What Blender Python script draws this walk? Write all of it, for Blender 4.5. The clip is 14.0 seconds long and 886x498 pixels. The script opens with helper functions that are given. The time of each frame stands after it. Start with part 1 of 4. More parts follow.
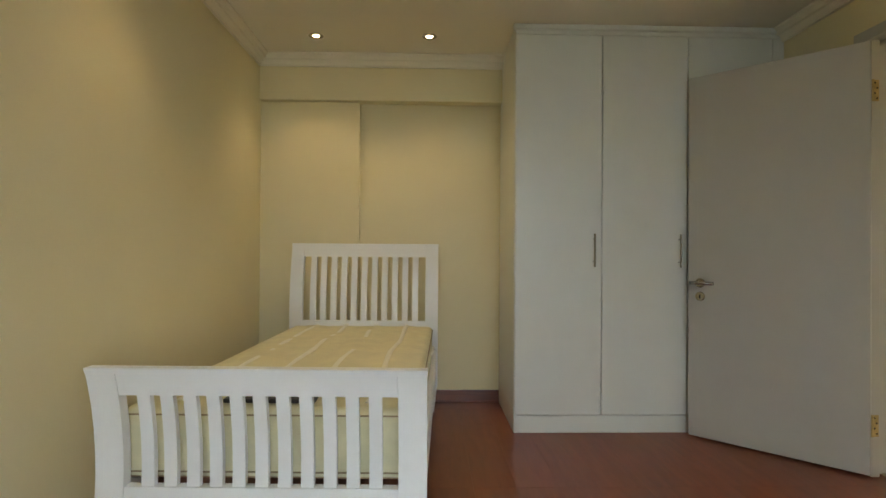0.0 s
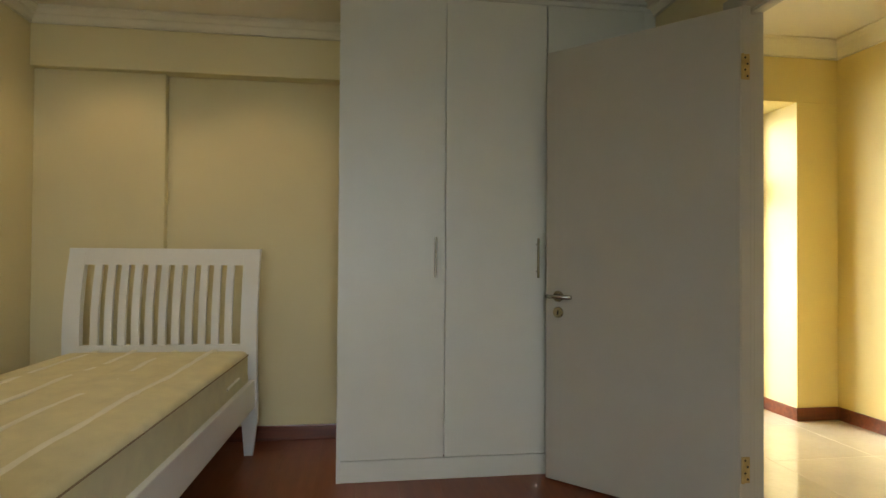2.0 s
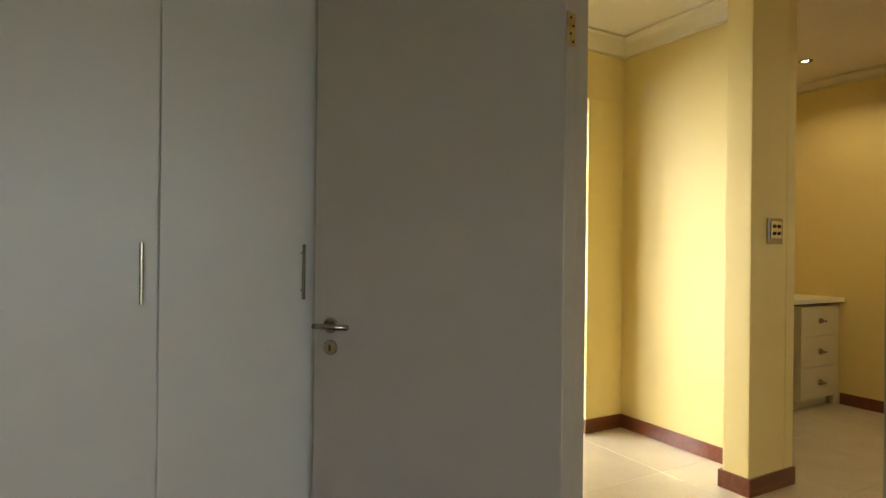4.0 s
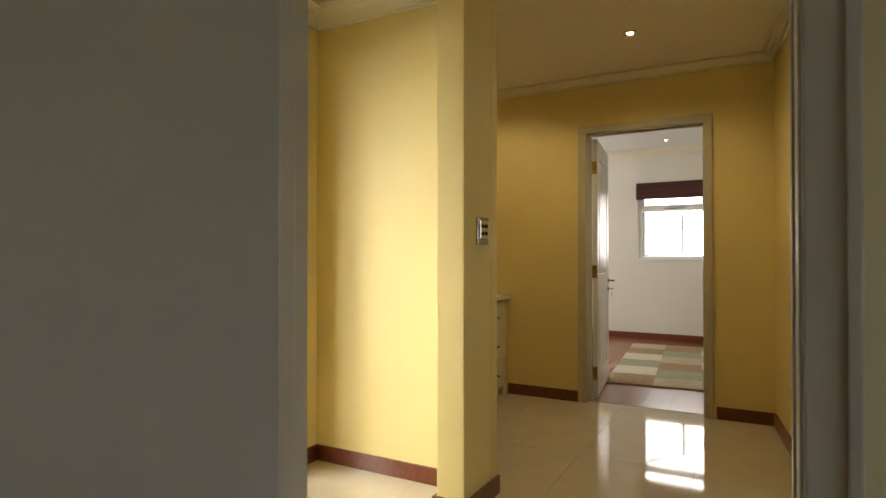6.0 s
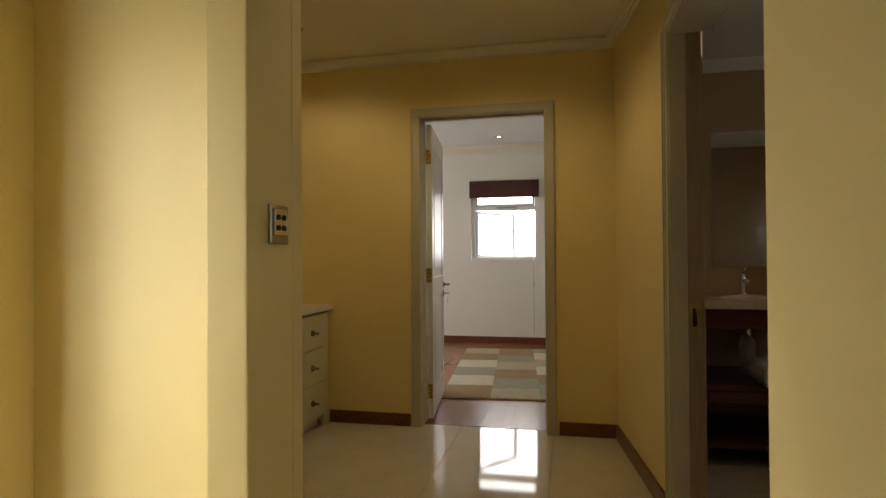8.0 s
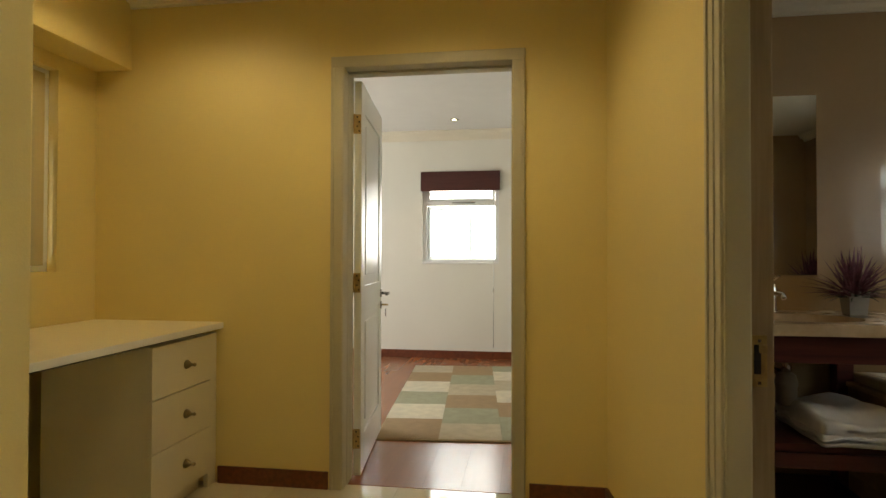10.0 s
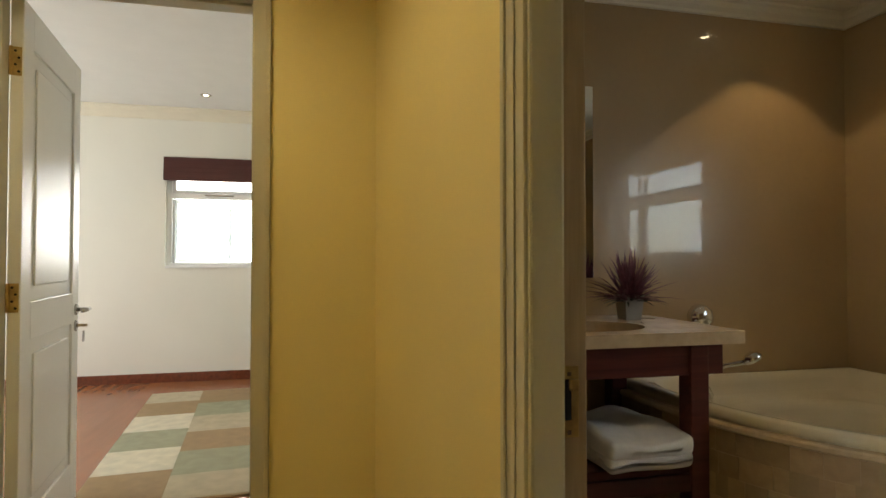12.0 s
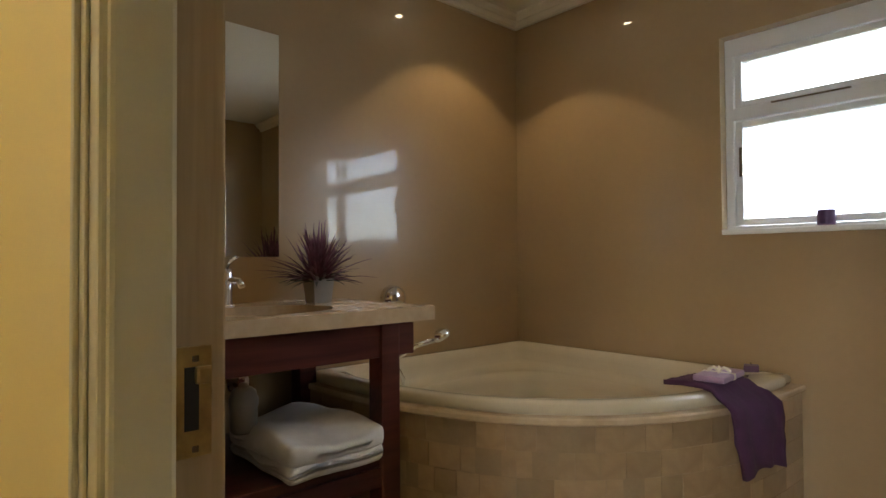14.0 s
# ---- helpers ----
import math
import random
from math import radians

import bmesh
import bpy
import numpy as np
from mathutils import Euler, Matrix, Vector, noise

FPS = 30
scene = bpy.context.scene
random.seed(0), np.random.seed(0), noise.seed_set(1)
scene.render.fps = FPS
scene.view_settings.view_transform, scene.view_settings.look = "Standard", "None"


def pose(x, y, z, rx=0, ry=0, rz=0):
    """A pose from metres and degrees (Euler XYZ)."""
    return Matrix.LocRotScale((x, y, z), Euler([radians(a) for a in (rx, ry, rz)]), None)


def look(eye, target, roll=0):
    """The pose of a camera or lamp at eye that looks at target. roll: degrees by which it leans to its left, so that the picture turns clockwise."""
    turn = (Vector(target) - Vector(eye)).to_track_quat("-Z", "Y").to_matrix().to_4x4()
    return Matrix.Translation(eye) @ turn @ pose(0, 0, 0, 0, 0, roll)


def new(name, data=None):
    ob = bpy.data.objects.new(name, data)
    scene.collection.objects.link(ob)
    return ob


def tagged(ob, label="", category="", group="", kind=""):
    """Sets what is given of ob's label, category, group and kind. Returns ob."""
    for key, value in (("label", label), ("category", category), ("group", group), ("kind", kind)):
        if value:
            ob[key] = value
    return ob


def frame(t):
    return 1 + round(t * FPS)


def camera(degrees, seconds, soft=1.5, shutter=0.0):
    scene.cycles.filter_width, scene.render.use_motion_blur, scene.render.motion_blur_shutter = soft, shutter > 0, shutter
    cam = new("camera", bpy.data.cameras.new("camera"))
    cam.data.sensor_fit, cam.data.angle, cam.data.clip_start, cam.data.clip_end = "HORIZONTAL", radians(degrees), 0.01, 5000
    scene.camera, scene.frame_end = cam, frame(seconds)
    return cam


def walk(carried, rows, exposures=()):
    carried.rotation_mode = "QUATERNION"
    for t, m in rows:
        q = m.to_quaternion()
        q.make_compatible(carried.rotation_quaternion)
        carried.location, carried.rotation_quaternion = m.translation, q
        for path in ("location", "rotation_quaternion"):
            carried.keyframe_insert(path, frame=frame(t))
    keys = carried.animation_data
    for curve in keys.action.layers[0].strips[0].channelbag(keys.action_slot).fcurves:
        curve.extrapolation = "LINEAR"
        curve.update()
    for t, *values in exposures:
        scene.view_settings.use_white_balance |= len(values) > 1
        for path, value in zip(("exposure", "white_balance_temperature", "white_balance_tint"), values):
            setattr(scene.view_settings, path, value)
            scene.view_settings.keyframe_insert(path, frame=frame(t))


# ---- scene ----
cam = camera(75.1, 14.0)
# lamp powers and daylight, in watts
SKY = 0.15
W_BED, W_HALL, W_FAR, W_BATH = 2.3, 7.9, 2.3, 2.85
D_BED, D_GLAZED, D_FARN = 2.3, 21.5, 17.0
EXPOSURE = [(0, 1.9, 7050, 10), (2, 1.6, 7400, 10), (5, 1.38, 7200, 13), (6, 1.18, 7150, 12), (7, 0.92, 7000, 13), (7.5, 0.74, 6950, 14), (8, 0.74, 6950, 14), (10.5, 1.55, 7100, 5), (12, 1.62, 6800, 6), (14, 2.0, 6250, 12)]
PATH = [
    (0, (0.343, 0.56, 1.027), (0.398, 2.559, 1.042), 0.4),
    (0.5, (0.475, 0.613, 1.026), (0.543, 2.612, 1.043), 0.4),
    (1, (0.637, 0.76, 1.034), (0.756, 2.756, 1.053), 0.5),
    (1.5, (0.805, 0.921, 1.042), (1.019, 2.909, 1.066), 0.4),
    (2, (0.952, 1.141, 1.052), (1.234, 3.121, 1.08), 0.4),
    (2.2, (0.99, 1.206, 1.064), (1.293, 3.183, 1.089), 0.4),
    (4.3, (1.28, 1.978, 1.135), (2.418, 3.622, 1.137), 0.7),
    (4.5, (1.295, 2.064, 1.134), (2.548, 3.623, 1.139), 0.7),
    (5, (1.354, 2.207, 1.134), (2.853, 3.531, 1.146), 0.5),
    (5.5, (1.47, 2.312, 1.128), (3.118, 3.445, 1.147), 0.1),
    (6, (1.605, 2.392, 1.132), (3.358, 3.355, 1.152), -0.0),
    (6.5, (1.748, 2.466, 1.14), (3.584, 3.259, 1.161), -0.1),
    (7, (1.879, 2.534, 1.13), (3.778, 3.163, 1.152), -0.1),
    (7.5, (2.086, 2.569, 1.125), (4.024, 3.063, 1.148), -0.3),
    (8, (2.293, 2.584, 1.137), (4.247, 3.013, 1.159), -0.4),
    (8.2, (2.397, 2.612, 1.13), (4.355, 3.02, 1.157), -0.4),
    (10.3, (3.416, 2.683, 1.135), (5.401, 2.929, 1.164), 0.3),
    (10.5, (3.494, 2.693, 1.141), (5.483, 2.9, 1.172), 0.4),
    (11, (3.642, 2.66, 1.131), (5.641, 2.681, 1.165), 0.2),
    (11.5, (3.796, 2.603, 1.134), (5.783, 2.38, 1.17), 0.2),
    (12, (3.896, 2.546, 1.129), (5.843, 2.088, 1.169), -0.0),
    (12.5, (4.016, 2.472, 1.139), (5.881, 1.749, 1.174), -0.3),
    (13, (4.13, 2.42, 1.113), (5.852, 1.404, 1.161), -0.2),
    (13.5, (4.17, 2.37, 1.071), (5.762, 1.161, 1.121), -0.3),
    (14, (4.175, 2.309, 1.032), (5.666, 0.977, 1.074), -0.4),
]
walk(cam, [(t, look(eye, target, roll)) for t, eye, target, roll in PATH], EXPOSURE)

# ---- world, sun, exposure ----
world = bpy.data.worlds.new("sky")
scene.world = world
world.use_nodes = True
wn = world.node_tree
bg = wn.nodes["Background"]
sky = wn.nodes.new("ShaderNodeTexSky")
sky.sky_type, sky.sun_disc = "NISHITA", False
sky.sun_elevation, sky.sun_rotation = radians(54.7), radians(270)
wn.links.new(sky.outputs["Color"], bg.inputs["Color"])
bg.inputs["Strength"].default_value = SKY


def lamp(name, kind, m, energy, color=(1, 1, 1), size=0.1, size_y=None, spot=None, spread=180, blend=0.6):
    data = bpy.data.lights.new(name, kind)
    data.energy, data.color = energy, color
    if kind == "SUN":
        data.angle = size
    elif kind == "AREA":
        data.shape, data.size, data.size_y = "RECTANGLE", size, size_y or size
        data.spread = radians(spread)
    else:
        data.shadow_soft_size = size
    if spot:
        data.spot_size, data.spot_blend = radians(spot), blend
    ob = new(name, data)
    ob.matrix_world = m
    return ob


# sun high over the blind side of the house, matching the sky
lamp("sun", "SUN", look((-17, 0, 24), (0, 0, 0)), 2.5, (1.0, 0.95, 0.88), radians(0.5))


# ---- materials ----
def mat(name, color, rough=0.5, metal=0.0, var=0.06, scale=6.0, fine=90.0, bump=0.05, tint=None, coat=0.0, spec=0.5):
    m = bpy.data.materials.new(name)
    m.use_nodes = True
    nt = m.node_tree
    b = nt.nodes["Principled BSDF"]
    tc = nt.nodes.new("ShaderNodeTexCoord")
    n1 = nt.nodes.new("ShaderNodeTexNoise")
    n1.inputs["Scale"].default_value, n1.inputs["Detail"].default_value = scale, 4
    n2 = nt.nodes.new("ShaderNodeTexNoise")
    n2.inputs["Scale"].default_value, n2.inputs["Detail"].default_value = fine, 3
    for n in (n1, n2):
        nt.links.new(tc.outputs["Object"], n.inputs["Vector"])
    add = nt.nodes.new("ShaderNodeMath")
    add.operation = "MULTIPLY_ADD"
    nt.links.new(n2.outputs["Fac"], add.inputs[0])
    add.inputs[1].default_value = 0.35
    nt.links.new(n1.outputs["Fac"], add.inputs[2])
    ramp = nt.nodes.new("ShaderNodeValToRGB")
    dark = tint or [c * (1 - 2.2 * var) for c in color]
    ramp.color_ramp.elements[0].position, ramp.color_ramp.elements[1].position = 0.4, 0.95
    ramp.color_ramp.elements[0].color = (*dark, 1)
    ramp.color_ramp.elements[1].color = (*[min(1, c * (1 + var)) for c in color], 1)
    nt.links.new(add.outputs[0], ramp.inputs["Fac"])
    nt.links.new(ramp.outputs["Color"], b.inputs["Base Color"])
    b.inputs["Roughness"].default_value, b.inputs["Metallic"].default_value = rough, metal
    b.inputs["Specular IOR Level"].default_value = spec
    b.inputs["Coat Weight"].default_value = coat
    b.inputs["Coat Roughness"].default_value = 0.04
    rr = nt.nodes.new("ShaderNodeMapRange")
    rr.inputs["To Min"].default_value, rr.inputs["To Max"].default_value = max(0.02, rough * 0.85), min(1, rough * 1.15)
    nt.links.new(n1.outputs["Fac"], rr.inputs["Value"])
    nt.links.new(rr.outputs[0], b.inputs["Roughness"])
    if bump:
        bp = nt.nodes.new("ShaderNodeBump")
        bp.inputs["Strength"].default_value, bp.inputs["Distance"].default_value = bump, 0.004
        nt.links.new(n2.outputs["Fac"], bp.inputs["Height"])
        nt.links.new(bp.outputs["Normal"], b.inputs["Normal"])
    return m


def wood(name, dark, light, rough=0.35, axis=0, stretch=14.0, scale=3.0, coat=0.0, bump=0.06):
    """Grain that runs along one axis, each piece shifted by its own random number."""
    m = mat(name, light, rough, bump=0, coat=coat)
    nt = m.node_tree
    b = nt.nodes["Principled BSDF"]
    tc, info = nt.nodes.new("ShaderNodeTexCoord"), nt.nodes.new("ShaderNodeObjectInfo")
    mp = nt.nodes.new("ShaderNodeMapping")
    s = [stretch] * 3
    s[axis] = 1.0
    mp.inputs["Scale"].default_value = s
    nt.links.new(tc.outputs["Object"], mp.inputs["Vector"])
    sc = nt.nodes.new("ShaderNodeVectorMath")
    sc.operation = "ADD"
    mul = nt.nodes.new("ShaderNodeMath")
    mul.operation, mul.inputs[1].default_value = "MULTIPLY", 37.0
    nt.links.new(info.outputs["Random"], mul.inputs[0])
    nt.links.new(mp.outputs[0], sc.inputs[0])
    nt.links.new(mul.outputs[0], sc.inputs[1])
    n = nt.nodes.new("ShaderNodeTexNoise")
    n.inputs["Scale"].default_value, n.inputs["Detail"].default_value, n.inputs["Distortion"].default_value = scale, 6, 0.4
    nt.links.new(sc.outputs[0], n.inputs["Vector"])
    ramp = nt.nodes.new("ShaderNodeValToRGB")
    ramp.color_ramp.elements[0].position, ramp.color_ramp.elements[1].position = 0.3, 0.7
    ramp.color_ramp.elements[0].color, ramp.color_ramp.elements[1].color = (*dark, 1), (*light, 1)
    nt.links.new(n.outputs["Fac"], ramp.inputs["Fac"])
    hv = nt.nodes.new("ShaderNodeHueSaturation")
    vr = nt.nodes.new("ShaderNodeMapRange")
    vr.inputs["To Min"].default_value, vr.inputs["To Max"].default_value = 0.93, 1.05
    nt.links.new(info.outputs["Random"], vr.inputs["Value"])
    nt.links.new(vr.outputs[0], hv.inputs["Value"])
    nt.links.new(ramp.outputs["Color"], hv.inputs["Color"])
    nt.links.new(hv.outputs["Color"], b.inputs["Base Color"])
    bp = nt.nodes.new("ShaderNodeBump")
    bp.inputs["Strength"].default_value, bp.inputs["Distance"].default_value = bump, 0.002
    nt.links.new(n.outputs["Fac"], bp.inputs["Height"])
    nt.links.new(bp.outputs["Normal"], b.inputs["Normal"])
    return m


def stone(name, a, c, rough, scale=4.0, spread=0.2, coat=0.0, bump=0.03):
    """Veined stone or tile; every piece has its own shade."""
    m = mat(name, a, rough, tint=c, scale=scale, fine=40, bump=bump, coat=coat)
    nt = m.node_tree
    b = nt.nodes["Principled BSDF"]
    src = b.inputs["Base Color"].links[0].from_socket
    info = nt.nodes.new("ShaderNodeObjectInfo")
    vr = nt.nodes.new("ShaderNodeMapRange")
    vr.inputs["To Min"].default_value, vr.inputs["To Max"].default_value = 1 - spread, 1 + spread * 0.5
    nt.links.new(info.outputs["Random"], vr.inputs["Value"])
    hv = nt.nodes.new("ShaderNodeHueSaturation")
    nt.links.new(vr.outputs[0], hv.inputs["Value"])
    nt.links.new(src, hv.inputs["Color"])
    nt.links.new(hv.outputs["Color"], b.inputs["Base Color"])
    return m


def glow(name, color, strength):
    m = bpy.data.materials.new(name)
    m.use_nodes = True
    b = m.node_tree.nodes["Principled BSDF"]
    b.inputs["Emission Color"].default_value = (*color, 1)
    b.inputs["Emission Strength"].default_value = strength
    return m


def glass_mat(name):
    m = bpy.data.materials.new(name)
    m.use_nodes = True
    b = m.node_tree.nodes["Principled BSDF"]
    b.inputs["Transmission Weight"].default_value = 1.0
    b.inputs["Roughness"].default_value = 0.0
    b.inputs["IOR"].default_value = 1.45
    return m


def net_mat(name):
    m = bpy.data.materials.new(name)
    m.use_nodes = True
    nt = m.node_tree
    out = nt.nodes["Material Output"]
    mix, dif, tr = nt.nodes.new("ShaderNodeMixShader"), nt.nodes.new("ShaderNodeBsdfDiffuse"), nt.nodes.new("ShaderNodeBsdfTranslucent")
    dif.inputs["Color"].default_value = tr.inputs["Color"].default_value = (0.82, 0.82, 0.80, 1)
    mix.inputs[0].default_value = 0.6
    nt.links.new(dif.outputs[0], mix.inputs[1])
    nt.links.new(tr.outputs[0], mix.inputs[2])
    nt.links.new(mix.outputs[0], out.inputs["Surface"])
    return m


def mirror_mat(name):
    m = bpy.data.materials.new(name)
    m.use_nodes = True
    b = m.node_tree.nodes["Principled BSDF"]
    b.inputs["Metallic"].default_value, b.inputs["Roughness"].default_value = 1.0, 0.01
    b.inputs["Base Color"].default_value = (0.88, 0.9, 0.89, 1)
    return m


PAINT_BED = mat("cream_paint", (0.745, 0.655, 0.40), 0.6, var=0.03, scale=1.3, fine=220, bump=0.12)
PAINT_HALL = mat("warm_cream_paint", (0.80, 0.655, 0.29), 0.55, var=0.03, scale=1.2, fine=220, bump=0.12)
PAINT_FAR = mat("off_white_paint", (0.80, 0.78, 0.70), 0.6, var=0.025, scale=1.3, fine=220, bump=0.1)
CEIL = mat("ceiling_paint", (0.80, 0.75, 0.64), 0.75, var=0.02, scale=1.0, fine=200, bump=0.08)
CORNICE = mat("cornice_plaster", (0.79, 0.74, 0.61), 0.6, var=0.02, bump=0.04)
SKIRT = wood("red_brown_skirting", (0.10, 0.025, 0.012), (0.21, 0.055, 0.022), 0.3, axis=0, coat=0.3)
BEDFLOOR = wood("red_laminate", (0.16, 0.040, 0.014), (0.215, 0.058, 0.021), 0.36, axis=1, stretch=9, scale=3)
FARFLOOR = wood("cherry_laminate", (0.275, 0.10, 0.042), (0.305, 0.113, 0.047), 0.25, axis=0, stretch=9, scale=3)
TILE = stone("polished_cream_tile", (0.66, 0.59, 0.44), (0.61, 0.54, 0.40), 0.05, scale=5, spread=0.03, bump=0.0, coat=0.2)
GROUT = mat("floor_grout", (0.52, 0.45, 0.33), 0.8, var=0.1, bump=0.1)
MELAMINE = mat("white_melamine", (0.69, 0.69, 0.63), 0.36, var=0.015, fine=300, bump=0.05)
DOORPAINT = mat("grey_door_paint", (0.49, 0.465, 0.41), 0.42, var=0.02, fine=260, bump=0.06)
FRAMEPAINT = mat("grey_frame_enamel", (0.54, 0.495, 0.365), 0.45, var=0.03, fine=120, bump=0.06)
WHITEPAINT = mat("white_satin_paint", (0.82, 0.82, 0.80), 0.34, var=0.02, scale=3, fine=160, bump=0.02)
STEEL = mat("brushed_steel", (0.40, 0.385, 0.36), 0.2, 1.0, var=0.03, bump=0.02)
CHROME = mat("chrome", (0.80, 0.80, 0.80), 0.06, 1.0, var=0.01, bump=0.0)
BRASS = mat("brass", (0.55, 0.40, 0.18), 0.36, 1.0, var=0.15, scale=30, bump=0.05)
DARK = mat("dark_gap", (0.02, 0.018, 0.015), 0.8, bump=0)
TICKING = mat("quilted_ticking", (0.74, 0.69, 0.46), 0.85, var=0.05, scale=12, fine=350, bump=0.35)
BAND = mat("pale_band", (0.87, 0.85, 0.73), 0.7, var=0.03, scale=30, fine=400, bump=0.25)
PIPING = mat("dark_piping", (0.34, 0.26, 0.15), 0.8, bump=0.1)
LABELDARK = mat("dark_label", (0.03, 0.03, 0.035), 0.5, bump=0)
GLASS = glass_mat("window_glass")
MIRROR = mirror_mat("mirror_silver")
NET = net_mat("white_net")
BULB = glow("lamp_glow", (1.0, 0.80, 0.50), 10)
BLIND = mat("dark_red_blind", (0.075, 0.022, 0.018), 0.8, var=0.1, fine=300, bump=0.3)
CREAMBLIND = mat("cream_blind", (0.62, 0.52, 0.30), 0.8, var=0.04, fine=300, bump=0.2)
WALLTILE = stone("glossy_beige_tile", (0.40, 0.277, 0.137), (0.377, 0.258, 0.127), 0.32, scale=3.0, spread=0.0, bump=0.0, coat=0.7)
WALLTILE.node_tree.nodes["Principled BSDF"].inputs["Coat Roughness"].default_value = 0.012
WALLTILE.node_tree.nodes["Principled BSDF"].inputs["Coat Weight"].default_value = 1.0
WALLTILE.node_tree.nodes["Principled BSDF"].inputs["Specular IOR Level"].default_value = 0.8
BATHTILE = stone("tumbled_travertine", (0.45, 0.315, 0.17), (0.35, 0.235, 0.12), 0.35, scale=14, spread=0.22, bump=0.15)
BATHGROUT = mat("stone_grout", (0.38, 0.275, 0.155), 0.85, var=0.1, bump=0.2)
BATHFLOOR = stone("beige_floor_tile", (0.40, 0.32, 0.22), (0.33, 0.26, 0.17), 0.3, scale=5, spread=0.08)
MARBLE = stone("travertine_top", (0.62, 0.49, 0.33), (0.47, 0.35, 0.22), 0.15, scale=9, spread=0.0, bump=0.02)
HONEY = stone("honey_stone", (0.34, 0.20, 0.085), (0.25, 0.14, 0.055), 0.25, scale=9, spread=0.0, bump=0.02)
ACRYLIC = mat("ivory_acrylic", (0.62, 0.55, 0.40), 0.12, var=0.02, bump=0.0, coat=0.4)
MAHOGANY = wood("mahogany", (0.055, 0.012, 0.010), (0.115, 0.028, 0.022), 0.3, axis=1, coat=0.2)
TOWEL = mat("white_towel", (0.78, 0.76, 0.73), 0.95, var=0.05, scale=20, fine=420, bump=0.6)
PURPLE = mat("purple_towel", (0.085, 0.03, 0.085), 0.95, var=0.12, scale=20, fine=420, bump=0.6)
LILAC = mat("lilac_ribbon", (0.42, 0.30, 0.46), 0.3, var=0.05, fine=200, bump=0.1)
CANDLE = mat("purple_wax", (0.10, 0.04, 0.11), 0.45, var=0.06, bump=0.05)
LEAFP = mat("purple_leaf", (0.20, 0.075, 0.115), 0.6, var=0.3, scale=30, bump=0.1)
LEAFG = mat("dark_green_leaf", (0.045, 0.05, 0.035), 0.6, var=0.3, scale=30, bump=0.1)
POT = mat("silver_grey_pot", (0.36, 0.34, 0.30), 0.35, 0.3, var=0.05, bump=0.05)
JAMBWOOD = wood("pale_brown_jamb", (0.33, 0.235, 0.13), (0.42, 0.31, 0.185), 0.4, axis=2, stretch=20, scale=4)
LAMINATE = mat("cream_worktop", (0.86, 0.79, 0.58), 0.3, var=0.015, fine=250, bump=0.03)
DULLKNOB = mat("dull_bronze", (0.27, 0.23, 0.13), 0.4, 0.7, var=0.1, bump=0.03)
DRAWER = mat("cream_drawer_front", (0.74, 0.69, 0.56), 0.4, var=0.02, fine=250, bump=0.04)
GROUND = mat("garden_ground", (0.16, 0.20, 0.09), 0.95, var=0.3, scale=0.4, fine=6, bump=0.4)
RUGS = [mat("rug_" + n, c, 0.95, var=0.08, scale=14, fine=420, bump=0.7) for n, c in (
    ("cream", (0.70, 0.63, 0.48)), ("sage", (0.36, 0.35, 0.23)), ("tan", (0.37, 0.25, 0.13)), ("moss", (0.33, 0.31, 0.20)), ("sand", (0.52, 0.44, 0.30)))]


# ---- mesh helpers ----
def link(name, bm, material, parent=None, label="", smooth=False):
    bmesh.ops.recalc_face_normals(bm, faces=bm.faces)
    me = bpy.data.meshes.new(name)
    bm.to_mesh(me)
    bm.free()
    me.materials.append(material)
    if smooth:
        for p in me.polygons:
            p.use_smooth = True
    ob = new(name, me)
    if parent:
        ob.parent = parent
    if label:
        ob["label"] = label
    return ob


def part(name, bm, material, parent, label="", smooth=False):
    return link(name, bm, material, parent, label, smooth)


def thing(name, label, category, m=None, group="", kind=""):
    ob = new(name)
    if m is not None:
        ob.matrix_world = m
    return tagged(ob, label, category, group, kind)


def box(x0, x1, y0, y1, z0, z1, bevel=0.0, bm=None, seg=2):
    own = bmesh.new()
    r = bmesh.ops.create_cube(own, size=1)
    bmesh.ops.scale(own, vec=(x1 - x0, y1 - y0, z1 - z0), verts=r["verts"])
    bmesh.ops.translate(own, vec=((x0 + x1) / 2, (y0 + y1) / 2, (z0 + z1) / 2), verts=r["verts"])
    if bevel:
        bmesh.ops.bevel(own, geom=list(own.edges), offset=bevel, segments=seg, affect="EDGES", profile=0.6)
    return merge(bm, own)


def merge(bm, own):
    if bm is None:
        return own
    tmp = bpy.data.meshes.new("tmp")
    own.to_mesh(tmp)
    own.free()
    bm.from_mesh(tmp)
    bpy.data.meshes.remove(tmp)
    return bm


def tube(points, radius, sides=12, bm=None, taper=None):
    """A round bar along points."""
    bm = bm or bmesh.new()
    pts = [Vector(p) for p in points]
    rings = []
    for i, p in enumerate(pts):
        d = (pts[min(i + 1, len(pts) - 1)] - pts[max(i - 1, 0)]).normalized()
        q = d.to_track_quat("Z", "Y")
        r = radius * (taper[i] if taper else 1)
        rings.append([bm.verts.new(p + q @ Vector((r * math.cos(a), r * math.sin(a), 0))) for a in (2 * math.pi * k / sides for k in range(sides))])
    for a, b in zip(rings, rings[1:]):
        for k in range(sides):
            bm.faces.new((a[k], a[(k + 1) % sides], b[(k + 1) % sides], b[k]))
    bm.faces.new(list(reversed(rings[0])))
    bm.faces.new(rings[-1])
    return bm


